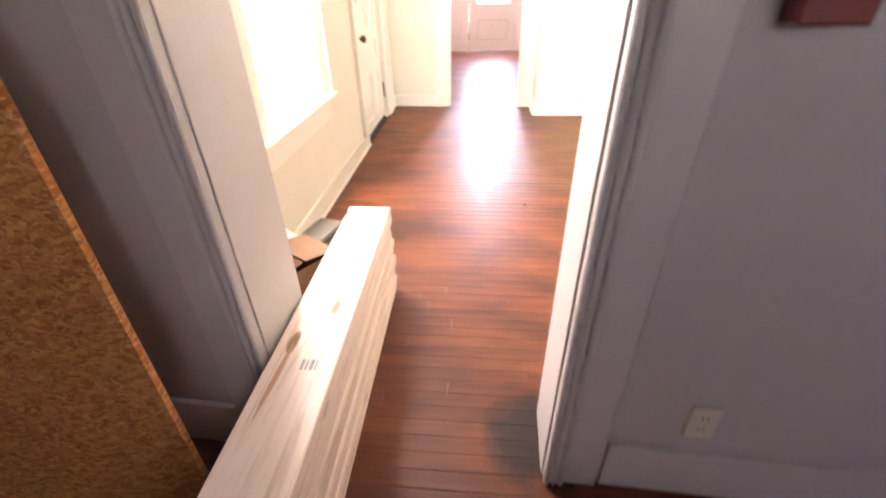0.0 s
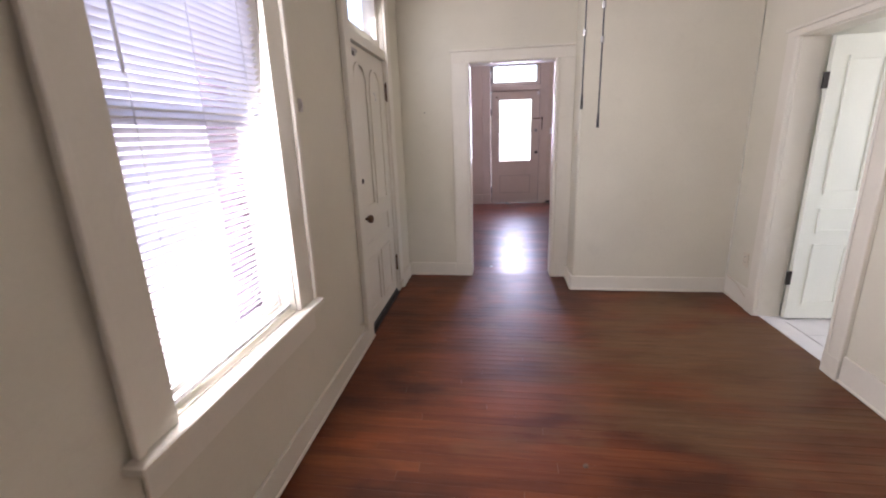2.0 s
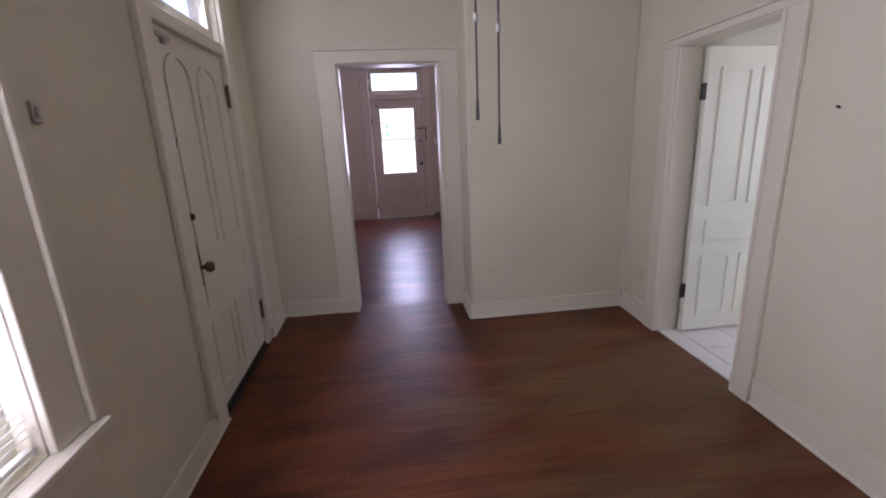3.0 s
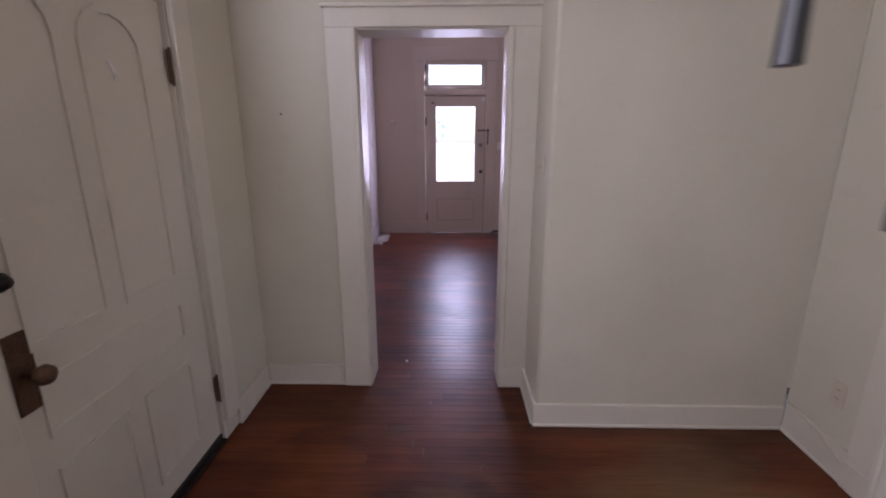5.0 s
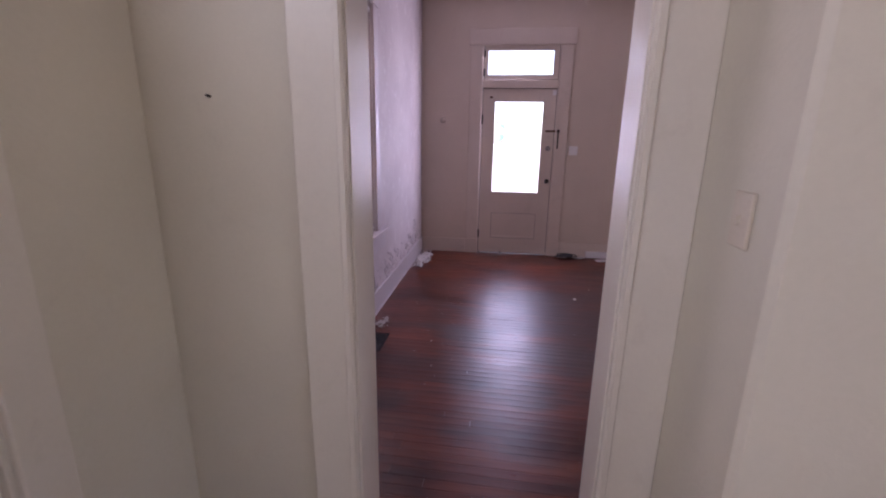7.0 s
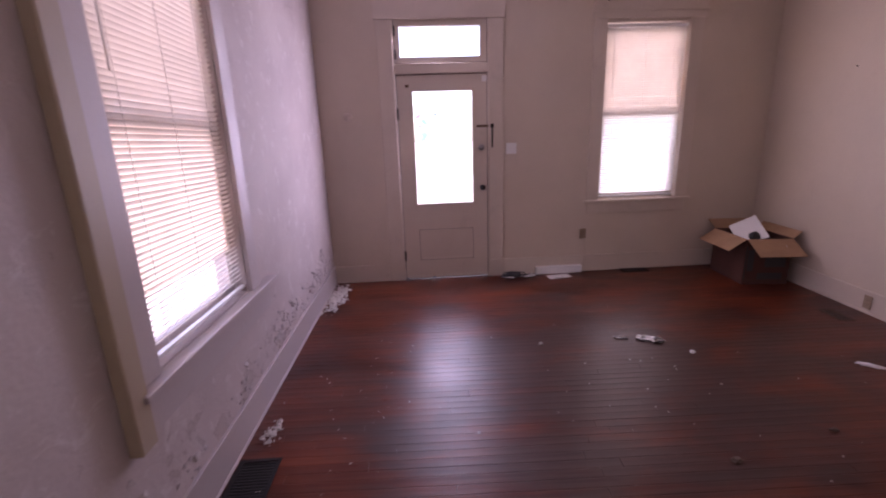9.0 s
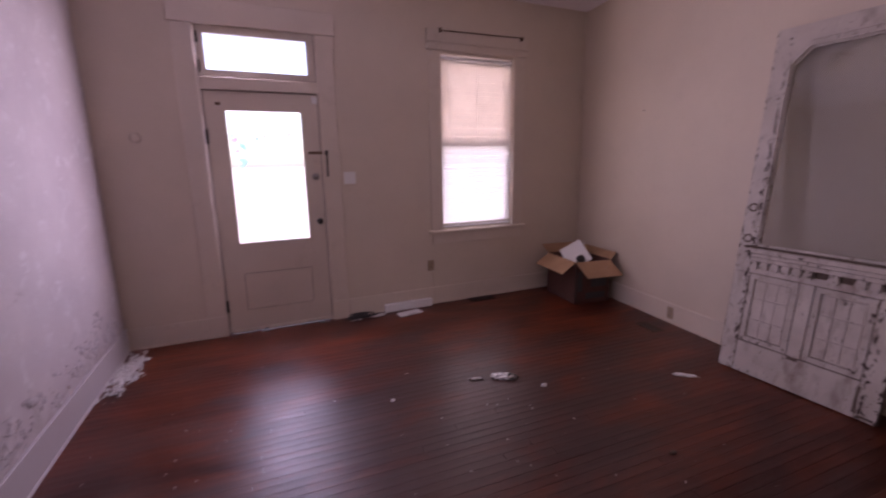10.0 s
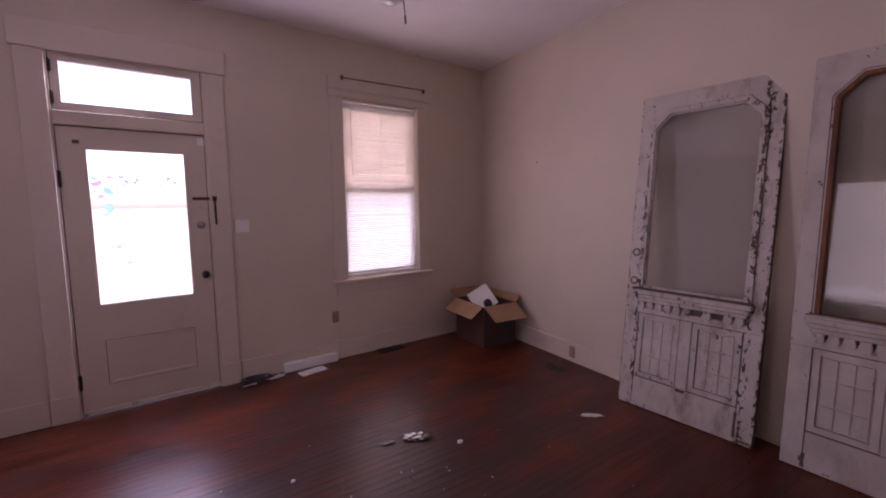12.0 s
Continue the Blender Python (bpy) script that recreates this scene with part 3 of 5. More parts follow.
def blind(m, x0, x1, z0, z1, y, tilt, label, mat, pitch=0.0225):
    """A mini blind: head rail, curved slats, bottom rail, ladder cords and a wand."""
    b = thing("window_blind", m, label, "blind", group="window blinds")
    part("head_rail", boxes((x0, x1, y - 0.02, y + 0.02, z1 - 0.03, z1), bevel=0.002), PLASTIC_W, b)
    bm = bmesh.new()
    wd = 0.0255
    prev = None
    for k in range(5):
        s = (k / 4 - 0.5) * wd
        h = 0.0022 * (1 - (2 * k / 4 - 1) ** 2)
        cy, cz = s * math.cos(tilt) - h * math.sin(tilt), s * math.sin(tilt) + h * math.cos(tilt)
        row = (bm.verts.new((x0 + 0.004, cy, cz)), bm.verts.new((x1 - 0.004, cy, cz)))
        if prev:
            bm.faces.new((prev[0], prev[1], row[1], row[0]))
        prev = row
    me = mesh_of("slat", bm, mat, True)
    n = int((z1 - 0.04 - z0 - 0.03) / pitch)
    rnd = random.Random(5)
    for k in range(n):
        s = new("slat", me)
        s.parent = b
        s.matrix_basis = pose(0, y, z1 - 0.045 - k * pitch, rnd.uniform(-0.12, 0.12), rnd.uniform(-0.03, 0.03), 0)
    part("bottom_rail", boxes((x0 + 0.002, x1 - 0.002, y - 0.012, y + 0.012, z0 + 0.004, z0 + 0.02), bevel=0.002), PLASTIC_W, b)
    for f in (0.14, 0.5, 0.86):
        xx = x0 + (x1 - x0) * f
        part("ladder_cord", rods(((xx, y - 0.014, z0 + 0.015), (xx, y - 0.014, z1 - 0.02), 0.0013), seg=5), PLASTIC_W, b)
    part("wand", rods(((x0 + 0.09, y - 0.022, z1 - 0.04), (x0 + 0.095, y - 0.020, z1 - 0.72), 0.004), seg=6), PLASTIC_W, b)
    return b


def roller_shade(m, x0, x1, z0, z1, y, label):
    s = thing("roller_shade", m, label, "shade", group="roller shades")
    part("roller", rods(((x0, y, z1), (x1, y, z1), 0.016)), PLASTIC_W, s, smooth=True)
    bm = bmesh.new()
    add_box(bm, x0 + 0.01, x1 - 0.01, y - 0.0004, y + 0.0004, z0, z1)
    part("cloth", bm, SHADE, s)
    part("hem_bar", boxes((x0 + 0.01, x1 - 0.01, y - 0.004, y + 0.004, z0 - 0.012, z0 + 0.004), bevel=0.001), SHADE, s)
    return s


def panel(bm_list, x0, x1, z0, z1, y, arch=False):
    """A raised-and-sunk panel moulding: ring outline, optionally with a round top."""
    def outline(d):
        a, b, c, e = x0 + d, x1 - d, z0 + d, z1 - d
        if not arch:
            return rect(a, b, c, e)
        r = (b - a) / 2
        pts = [(a, c), (b, c)]
        for k in range(9):
            t = math.pi * k / 8
            pts.append(((a + b) / 2 + r * math.cos(t), e - r * 0.9 + r * 0.9 * math.sin(t)))
        return pts
    add_frame(bm_list, outline(0), outline(0.022), y - 0.010, y + 0.002)
    return bm_list


def hinge(parent, x, z, y, h=0.1, mat=None):
    hg = part("hinge", boxes((x - 0.012, x + 0.012, y - 0.006, y + 0.001, z - h / 2, z + h / 2), bevel=0.001), mat or IRON, parent, "dark iron hinge")
    part("pin", rods(((x, y - 0.009, z - h / 2 - 0.008), (x, y - 0.009, z + h / 2 + 0.008), 0.006), seg=8), mat or IRON, hg)
    return hg


def doorway(name, m, x0, x1, z1, thick, mat, label, cw=0.15, head=0.12, sides=(True, True), fluted=False, plinth=0.0, far=True):
    """A cased opening: jamb boards through the wall and flat casing on its faces."""
    d = thing(name, m, label, "doorway", kind="structure")
    for a, b in ((x0, x0 + 0.02), (x1 - 0.02, x1)):
        part("jamb", boxes((a + 0.0005, b - 0.0005, -0.004, thick + 0.004, 0.0, z1 - 0.02), bevel=0.002), mat, d)
    part("head_jamb", boxes((x0 + 0.0005, x1 - 0.0005, -0.004, thick + 0.004, z1 - 0.0195, z1 - 0.0005), bevel=0.002), mat, d)
    for y0, y1 in ((-0.026, -0.001), (thick + 0.001, thick + 0.026))[: 2 if far else 1]:
        front = y0 < 0
        for k, (a, b) in enumerate(((x0 - cw + 0.02, x0 + 0.014), (x1 - 0.014, x1 + cw - 0.02))):
            if not sides[k]:
                continue
            bm = boxes((a, b, y0, y1, 0, z1 - 0.012), bevel=0.003)
            if fluted and front:
                e = (b, -1) if k == 0 else (a, 1)
                for q in range(3):
                    cx = e[0] + e[1] * (0.008 + q * 0.019)
                    add_rod(bm, (cx, y0 - 0.002, 0.0), (cx, y0 - 0.002, z1 - 0.012), 0.009, 10)
            if not fluted:
                e = b - 0.026 if k == 0 else a + 0.004
                add_box(bm, e, e + 0.022, y0 - 0.007 if front else y1 + 0.0003, y0 - 0.0003 if front else y1 + 0.007, plinth, z1 - 0.014, bevel=0.003)
            c = part("casing", bm, mat, d)
            if plinth:
                part("plinth", boxes((a - 0.003, b + 0.003, y0 - 0.006, y0 - 0.0005, 0, plinth), bevel=0.003), mat, c)
        part("head_casing", boxes((x0 - cw + 0.02, x1 + cw - 0.02, y0, y1, z1 - 0.0115, z1 + head - 0.02), bevel=0.003), mat, d)
        part("head_cap", boxes((x0 - cw + 0.008, x1 + cw - 0.008, min(y0, y1) - 0.012 * front, max(y0, y1) + 0.012 * (not front), z1 + head - 0.0195, z1 + head), bevel=0.003), mat, d)
    return d


# back room to middle room
doorway("doorway_1", W_BACK, -0.175, 0.62, 2.07, 0.21, TRIM_BACK, "cased doorway with beaded grey-white trim", cw=0.15, fluted=True)
# middle room to front room
doorway("doorway_2", W_PART, 0.0, 0.81, 2.04, 0.17, TRIM_MID, "cream cased opening into the front room", cw=0.165, head=0.10, plinth=0.13)
# middle room to side room
doorway("doorway_3", W_MID_R, -3.75, -2.95, 1.955, 0.13, TRIM_MID, "cream cased doorway into a white side room", cw=0.13, head=0.05, plinth=0.13)


def side_door():
    """The exterior door of the middle room, shut, with a transom above."""
    d = thing("door_1", W_MID_L, "shut cream painted door with arched panels and transom", "door", kind="structure")
    x0, x1, zt = 3.19, 4.085, 1.995
    leaf = part("leaf", boxes((x0 + 0.003, x1 - 0.003, 0.018, 0.058, 0.045, zt), bevel=0.002), TRIM_MID, d)
    bm = bmesh.new()
    panel(bm, x0 + 0.09, x0 + 0.385, 0.91, 1.90, 0.018, True)
    panel(bm, x0 + 0.455, x0 + 0.75, 0.91, 1.90, 0.018, True)
    part("arched_panel_mouldings", bm, TRIM_MID, leaf)
    bm = bmesh.new()
    panel(bm, x0 + 0.09, x0 + 0.75, 0.64, 0.82, 0.018)
    part("lock_panel_moulding", bm, TRIM_MID, leaf)
    bm = bmesh.new()
    panel(bm, x0 + 0.09, x0 + 0.385, 0.14, 0.54, 0.018)
    panel(bm, x0 + 0.455, x0 + 0.75, 0.14, 0.54, 0.018)
    part("lower_panel_mouldings", bm, TRIM_MID, leaf)
    for a, b in ((3.171, 3.189), (4.086, 4.104)):
        part("jamb", boxes((a, b, -0.001, 0.15, 0, 2.519), bevel=0.001), TRIM_MID, d)
    for a, b in ((3.045, 3.178), (4.097, 4.215)):
        part("casing", boxes((a, b, -0.026, -0.001, 0.105, 2.52), bevel=0.004), TRIM_MID, d)
    part("casing_bead", boxes((3.038, 3.052, -0.036, -0.0265, 0.105, 2.52), bevel=0.004), TRIM_MID, d)
    part("head_casing", boxes((3.03, 4.23, -0.028, -0.001, 2.523, 2.68), bevel=0.004), TRIM_MID, d)
    part("transom_bar", boxes((3.19, 4.085, -0.012, 0.12, 2.0, 2.07), bevel=0.004), TRIM_MID, d)
    t = part("transom_sash", add_frame(bmesh.new(), rect(3.19, 4.085, 2.072, 2.518), rect(3.27, 4.005, 2.135, 2.46), 0.03, 0.065), TRIM_MID, d)
    p = part("pane", boxes((3.265, 4.01, 0.045, 0.049, 2.13, 2.465), bevel=0), GLASS, t)
    p.visible_shadow = False
    # Black strip added to carry the shade in the gap under the leaf.
    part("draught_strip", boxes((3.192, 4.083, 0.010, 0.06, 0.0215, 0.0445), bevel=0.002), BLACK, leaf, "black strip filling the dark gap under the door")
    part("threshold", boxes((3.19, 4.085, -0.01, 0.15, 0.0, 0.02), bevel=0.004), IRON, d, "black rubber threshold under the door")
    for z in (0.30, 1.76):
        hinge(d, 4.08, z, 0.006, 0.13, BRONZE)
    pl = part("lock_plate", boxes((x0 + 0.03, x0 + 0.10, 0.012, 0.018, 0.75, 0.98), bevel=0.002), BRONZE, leaf, "worn bronze lock plate")
    part("knob", spun([(0.010, 0), (0.010, 0.025), (0.022, 0.035), (0.029, 0.05), (0.025, 0.066), (0.010, 0.072)], matrix=Matrix.Translation((x0 + 0.065, 0.012, 0.86)) @ pose(0, 0, 0, 90)), BRONZE, pl, "round bronze knob", True)
    part("deadbolt", spun([(0.026, 0), (0.026, 0.010), (0.017, 0.014), (0.015, 0.03)], matrix=Matrix.Translation((x0 + 0.06, 0.0179, 1.12)) @ pose(0, 0, 0, 90)), IRON, leaf, "", True)
    part("bolt_catch", boxes((x0 + 0.025, x0 + 0.085, 0.008, 0.018, 1.485, 1.497), (x0 + 0.04, x0 + 0.07, 0.006, 0.018, 1.462, 1.482), bevel=0.001), IRON, leaf)
    part("top_catch", boxes((x0 + 0.06, x0 + 0.20, 0.004, 0.018, 1.945, 1.965), (x0 + 0.12, x0 + 0.15, 0.0, 0.018, 1.92, 1.944), bevel=0.001), STEEL, leaf)
    part("hook", rods(((x0 + 0.57, 0.016, 1.73), (x0 + 0.575, 0.0, 1.69), 0.004), ((x0 + 0.575, 0.0, 1.69), (x0 + 0.585, 0.012, 1.67), 0.004), seg=6), PLASTIC_W, leaf, "small white hook")
    return d


side_door()
window("window_1", W_MID_L, 1.355, 2.155, 0.66, 2.32, 0.16, TRIM_MID, "tall cream sash window of the middle room", band=1)
blind(W_MID_L, 1.372, 2.138, 0.675, 2.30, 0.030, radians(-36), "white mini blind with open slats over a sash window", SLAT_DULL)


def inner_door():
    """The panelled door that stands open in the side room."""
    d = thing("door_2", pose(2.372, 3.695, 0, 0, 0, 2), "open white painted panel door in the side room", "door", kind="structure")
    leaf = part("leaf", boxes((0.004, 0.74, -0.035, 0.0, 0.02, 1.925), bevel=0.002), DOOR_WHITE, d)
    bm = bmesh.new()
    for a, b in ((0.10, 0.33), (0.40, 0.63)):
        panel(bm, a, b, 0.93, 1.80, -0.035)
        panel(bm, a, b, 0.13, 0.58, -0.035)
    panel(bm, 0.10, 0.63, 0.66, 0.83, -0.035)
    part("panel_mouldings", bm, DOOR_WHITE, leaf)
    for z in (0.33, 1.66):
        part("hinge", boxes((-0.030, 0.004, -0.040, -0.028, z - 0.05, z + 0.05), bevel=0.001), IRON, d, "dark iron hinge")
    part("knob", spun([(0.010, 0), (0.010, 0.025), (0.024, 0.035), (0.028, 0.05), (0.012, 0.066)], matrix=Matrix.Translation((0.66, -0.035, 0.9)) @ pose(0, 0, 0, 90)), BRONZE, leaf, "", True)


inner_door()


def front_door():
    d = thing("door_3", W_FRONT, "shut beige front door with large glass and transom", "door", kind="structure")
    x0, x1, zt = -0.42, 0.515, 2.172
    gx0, gx1, gz0, gz1 = -0.257, 0.357, 0.85, 2.01
    leaf = part("leaf", add_frame(bmesh.new(), rect(x0, x1, 0.016, zt), rect(gx0, gx1, gz0, gz1), 0.012, 0.052), TRIM_FRONT, d)
    # Raised dark strip stands in for the shade in the gap round the leaf.
    part("gap", add_frame(bmesh.new(), rect(x0 - 0.001, x1 + 0.001, 0.014, zt + 0.001), rect(x0 + 0.004, x1 - 0.004, 0.0175, zt - 0.005), 0.0112, 0.0118), OLDWOOD, leaf, "dark strip drawn as the shaded gap round the leaf")
    part("glazing_bead", add_frame(bmesh.new(), rect(gx0 - 0.018, gx1 + 0.018, gz0 - 0.018, gz1 + 0.018), rect(gx0, gx1, gz0, gz1), 0.004, 0.0125), TRIM_FRONT, leaf)
    pane = part("pane", boxes((gx0 - 0.002, gx1 + 0.002, 0.028, 0.032, gz0 - 0.002, gz1 + 0.002), bevel=0), GLASS, leaf)
    pane.visible_shadow = False
    bm = bmesh.new()
    panel(bm, -0.245, 0.345, 0.22, 0.56, 0.012)
    part("lower_panel_moulding", bm, TRIM_FRONT, leaf)
    # Dark line painted as the shadow along the panel moulding.
    part("panel_joint", add_frame(bmesh.new(), rect(-0.250, 0.350, 0.215, 0.565), rect(-0.246, 0.346, 0.219, 0.561), 0.0108, 0.0117), OLDWOOD, leaf)
    rnd = random.Random(11)
    # Coloured scraps added on the pane stand in for overexposed foliage outside.
    for mat, nn in ((PATCH_BLUE, 16), (PATCH_RED, 12), (PATCH_GREY, 20)):
        for _ in range(nn):
            u = rnd.random()
            if mat is PATCH_GREY or u < 0.25:
                cx, cz, big = gx0 + rnd.uniform(0.02, 0.59), gz1 - rnd.uniform(0.18, 0.27), 0.7
            elif u < 0.75:
                cx, cz, big = gx0 + rnd.uniform(0.02, 0.13), gz1 - rnd.uniform(0.20, 0.50), 1.4
            else:
                cx, cz, big = gx0 + rnd.uniform(0.02, 0.22), gz0 + rnd.uniform(0.06, 0.75), 0.8
            n, r = rnd.randint(7, 11), rnd.uniform(0.010, 0.034) * big
            out = [(cx + r * rnd.uniform(0.4, 1.2) * math.cos(6.283 * k / n), cz + r * rnd.uniform(0.3, 0.8) * math.sin(6.283 * k / n)) for k in range(n)]
            out = [(min(max(a, gx0 + 0.005), gx1 - 0.005), b) for a, b in out]
            yy = 0.0265 - 0.0004 * rnd.randint(0, 3)
            scrap = bmesh.new()
            scrap.faces.new([scrap.verts.new((a, yy, b)) for a, b in out])
            part("film_flake", scrap, mat, pane)
    for a, b in ((-0.443, -0.423), (0.518, 0.533)):
        part("jamb", boxes((a, b, -0.002, 0.15, 0, 2.688), bevel=0.001), TRIM_FRONT, d)
    for a, b in ((-0.59, -0.435), (0.526, 0.68)):
        c = part("casing", boxes((a, b, -0.026, -0.001, 0.0, 2.675), bevel=0.004), TRIM_FRONT, d)
        part("plinth", boxes((a - 0.004, b + 0.004, -0.034, -0.0265, 0, 0.20), bevel=0.004), TRIM_FRONT, c)
    part("head_casing", boxes((-0.61, 0.70, -0.032, -0.001, 2.678, 2.865), bevel=0.004), TRIM_FRONT, d)
    part("transom_bar", boxes((-0.422, 0.517, -0.012, 0.12, 2.175, 2.275), bevel=0.004), TRIM_FRONT, d)
    t = part("transom_sash", add_frame(bmesh.new(), rect(-0.42, 0.516, 2.278, 2.686), rect(-0.365, 0.445, 2.335, 2.62), 0.010, 0.048), TRIM_FRONT, d)
    p = part("pane", boxes((-0.37, 0.45, 0.026, 0.030, 2.33, 2.625), bevel=0), GLASS, t)
    p.visible_shadow = False
    # Same kind of painted gap shade round the transom sash.
    part("gap", add_frame(bmesh.new(), rect(-0.421, 0.517, 2.277, 2.687), rect(-0.416, 0.512, 2.282, 2.682), 0.0092, 0.0098), OLDWOOD, t)
    for z in (2.36, 2.58):
        hinge(t, -0.415, z, 0.006, 0.08)
    for z in (0.27, 1.79):
        hinge(d, -0.418, z, 0.004, 0.11)
    part("knob", spun([(0.024, 0), (0.024, 0.005), (0.010, 0.01), (0.010, 0.03), (0.027, 0.04), (0.030, 0.055), (0.014, 0.07)], matrix=Matrix.Translation((0.455, 0.012, 1.01)) @ pose(0, 0, 0, 90)), IRON, leaf, "dark round knob", True)
    part("deadbolt", spun([(0.032, 0), (0.032, 0.012), (0.02, 0.018), (0.018, 0.03)], matrix=Matrix.Translation((0.45, 0.012, 1.43)) @ pose(0, 0, 0, 90)), STEEL, leaf, "round steel deadbolt", True)
    part("slide_bolt", boxes((0.40, 0.535, -0.010, 0.012, 1.638, 1.662), bevel=0.002), BRONZE, leaf, "worn bronze slide bolt")
    part("bolt_keeper", boxes((0.542, 0.575, -0.045, -0.026, 1.63, 1.67), (0.552, 0.568, -0.040, -0.026, 1.43, 1.63), bevel=0.002), IRON, d)
    part("corner_bracket", boxes((0.46, 0.51, -0.004, 0.012, 2.09, 2.15), bevel=0.002), PLASTIC_W, leaf)
    part("screw_plate", boxes((-0.33, -0.29, 0.004, 0.012, 2.05, 2.075), bevel=0.001), BRONZE, leaf)
    # Unseen strips behind the leaf, added to block light leaking round it.
    part("stop", boxes((x0, x0 + 0.015, 0.054, 0.07, 0.01, zt), (x1 - 0.012, x1 + 0.003, 0.054, 0.07, 0.01, zt), (x0, x1, 0.054, 0.07, 2.15, 2.174), bevel=0), TRIM_FRONT, d)
    part("sweep", boxes((x0 + 0.03, -0.125, 0.0, 0.010, 0.004, 0.035), (-0.085, x1, 0.0, 0.010, 0.004, 0.035), bevel=0.002), TRIM_FRONT, leaf)
    part("threshold", boxes((-0.42, 0.515, 0.014, 0.15, -0.012, 0.001), bevel=0.001), OLDWOOD, d)


front_door()
window("window_2", W_FRONT, 1.735, 2.64, 0.825, 2.64, 0.16, TRIM_FRONT, "tall beige sash window of the front room", cw=0.12, head=0.20, apron=0.12, fillet=0.075)
blind(W_FRONT, 1.752, 2.622, 0.84, 2.61, 0.030, radians(-52), "white mini blind closed over the front window", SLAT)
roller_shade(W_FRONT, 1.757, 2.617, 1.755, 2.56, 0.058, "yellowed roller shade pulled half down behind the blind")
window("window_3", W_FRONT_L, 1.17, 2.065, 0.735, 2.50, 0.16, TRIM_DAMP, "tall sash window in the damp plaster wall", cw=0.11, apron=0.15, band=2, reach=0.16)
blind(W_FRONT_L, 1.186, 2.05, 0.755, 2.48, 0.022, radians(-44), "white mini blind with tilted slats over a sash window", SLAT)
roller_shade(W_FRONT_L, 1.19, 2.045, 1.0, 2.44, 0.058, "yellowed roller shade pulled low behind the blind")


# ---- baseboards ----
def baseboard(m, x0, x1, h, mat, bead=True, y=0.0):
    bm = boxes((x0, x1, y - 0.018, y - 0.001, 0, h), bevel=0.003)
    if bead:
        add_rod(bm, (x0, y - 0.018, 0.008), (x1, y - 0.018, 0.008), 0.009, 8)
    return solid("baseboard", bm, mat, m, "painted wooden baseboard along the wall", "baseboard", kind="structure")


baseboard(W_MID_L, 0.50, 3.20, 0.13, TRIM_MID)
baseboard(W_MID_L, 4.222, 4.605, 0.13, TRIM_MID)
baseboard(W_PART, -0.62, -0.150, 0.13, TRIM_MID)
baseboard(pose(0, 4.25, 0), 0.94, 2.232, 0.13, TRIM_MID)
baseboard(pose(0.955, 0, 0, 0, 0, -90), -4.602, -4.25, 0.13, TRIM_MID)
baseboard(W_MID_R, -4.23, -3.865, 0.16, TRIM_MID)
baseboard(W_MID_R, -2.835, -0.50, 0.16, TRIM_MID)
baseboard(W_BACK, 0.76, 2.23, 0.18, TRIM_BACK, False)
baseboard(W_BACK, -1.68, -0.30, 0.18, TRIM_BACK, False)
baseboard(W_FRONT_L, 0.06, 4.55, 0.20, TRIM_DAMP)
baseboard(W_FRONT, -1.20, -0.60, 0.19, TRIM_FRONT)
baseboard(W_FRONT, 0.69, 3.59, 0.19, TRIM_FRONT)
baseboard(W_FRONT_R, -0.135, 4.40, 0.19, TRIM_FRONT)


# ---- back room and middle room: things ----
def lumber(m, length, width, label):
    b = boxes((-width / 2, width / 2, -length, 0, 0, 0.0375), bevel=0.003)
    return solid("lumber_board", b, PINE, m, label, "lumber", "stacked lumber")


rnd = random.Random(3)
for k in range(11):
    top = lumber(pose(-0.073 + rnd.uniform(-0.008, 0.008) + (0.0 if k < 10 else -0.004), 1.13 + (0.0 if k == 10 else rnd.uniform(-0.03, 0.012)), 0.002 + k * 0.039, 0, 0, 1.6 + rnd.uniform(-0.4, 0.4)), 2.3, 0.178, "clean pine lumber board stacked in the doorway")
for a, b in ((0.000, 0.008), (0.012, 0.018), (0.023, 0.033), (0.037, 0.041)):
    part("stamp", boxes((0.0 + a, b, -0.905, -0.870, 0.0378, 0.0380), bevel=0), GREYBOX, top, "faint illegible grade stamp")

# sheet of strand board beside the doorway
solid("strand_board_sheet", boxes((-1.25, 0, 0, 0.018, 0, 1.22), bevel=0.001), STRAND, pose(-0.27, 0.06, 0.004, -5, -5, 0), "sheet of brown strand board leaning on the wall", "board")


def wall_plate(name, m, x, z, mat, label, kind):
    p = thing(name, m @ pose(x, 0, z), label, kind, group="wall plates")
    half = 0.057 if name == "double_switch" else 0.036
    part("plate", boxes((-half, half, -0.009, -0.0005, -0.058, 0.058), bevel=0.003), mat, p)
    if kind == "switch":
        for q in (-0.023, 0.023) if name == "double_switch" else (0,):
            part("toggle", boxes((q - 0.004, q + 0.004, -0.018, -0.007, -0.010, 0.010), bevel=0.002), mat, p)
    else:
        for q in (-0.02, 0.02):
            r = part("receptacle", spun([(0.0165, 0), (0.0165, 0.003)], matrix=Matrix.Translation((0, -0.007, q)) @ pose(0, 0, 0, 90)), mat, p)
            part("slots", boxes((-0.008, -0.005, -0.0105, -0.0095, q - 0.005, q + 0.005), (0.005, 0.008, -0.0105, -0.0095, q - 0.005, q + 0.005), bevel=0), BLACK, r)
    return p


wall_plate("power_outlet", W_BACK, 0.965, 0.30, PLASTIC, "ivory power outlet on the grey wall", "outlet")
solid("red_box", boxes((0.81, 0.905, -0.05, -0.001, 1.185, 1.32), bevel=0.004), RED, W_BACK, "dark red metal box on the grey wall", "wall box")
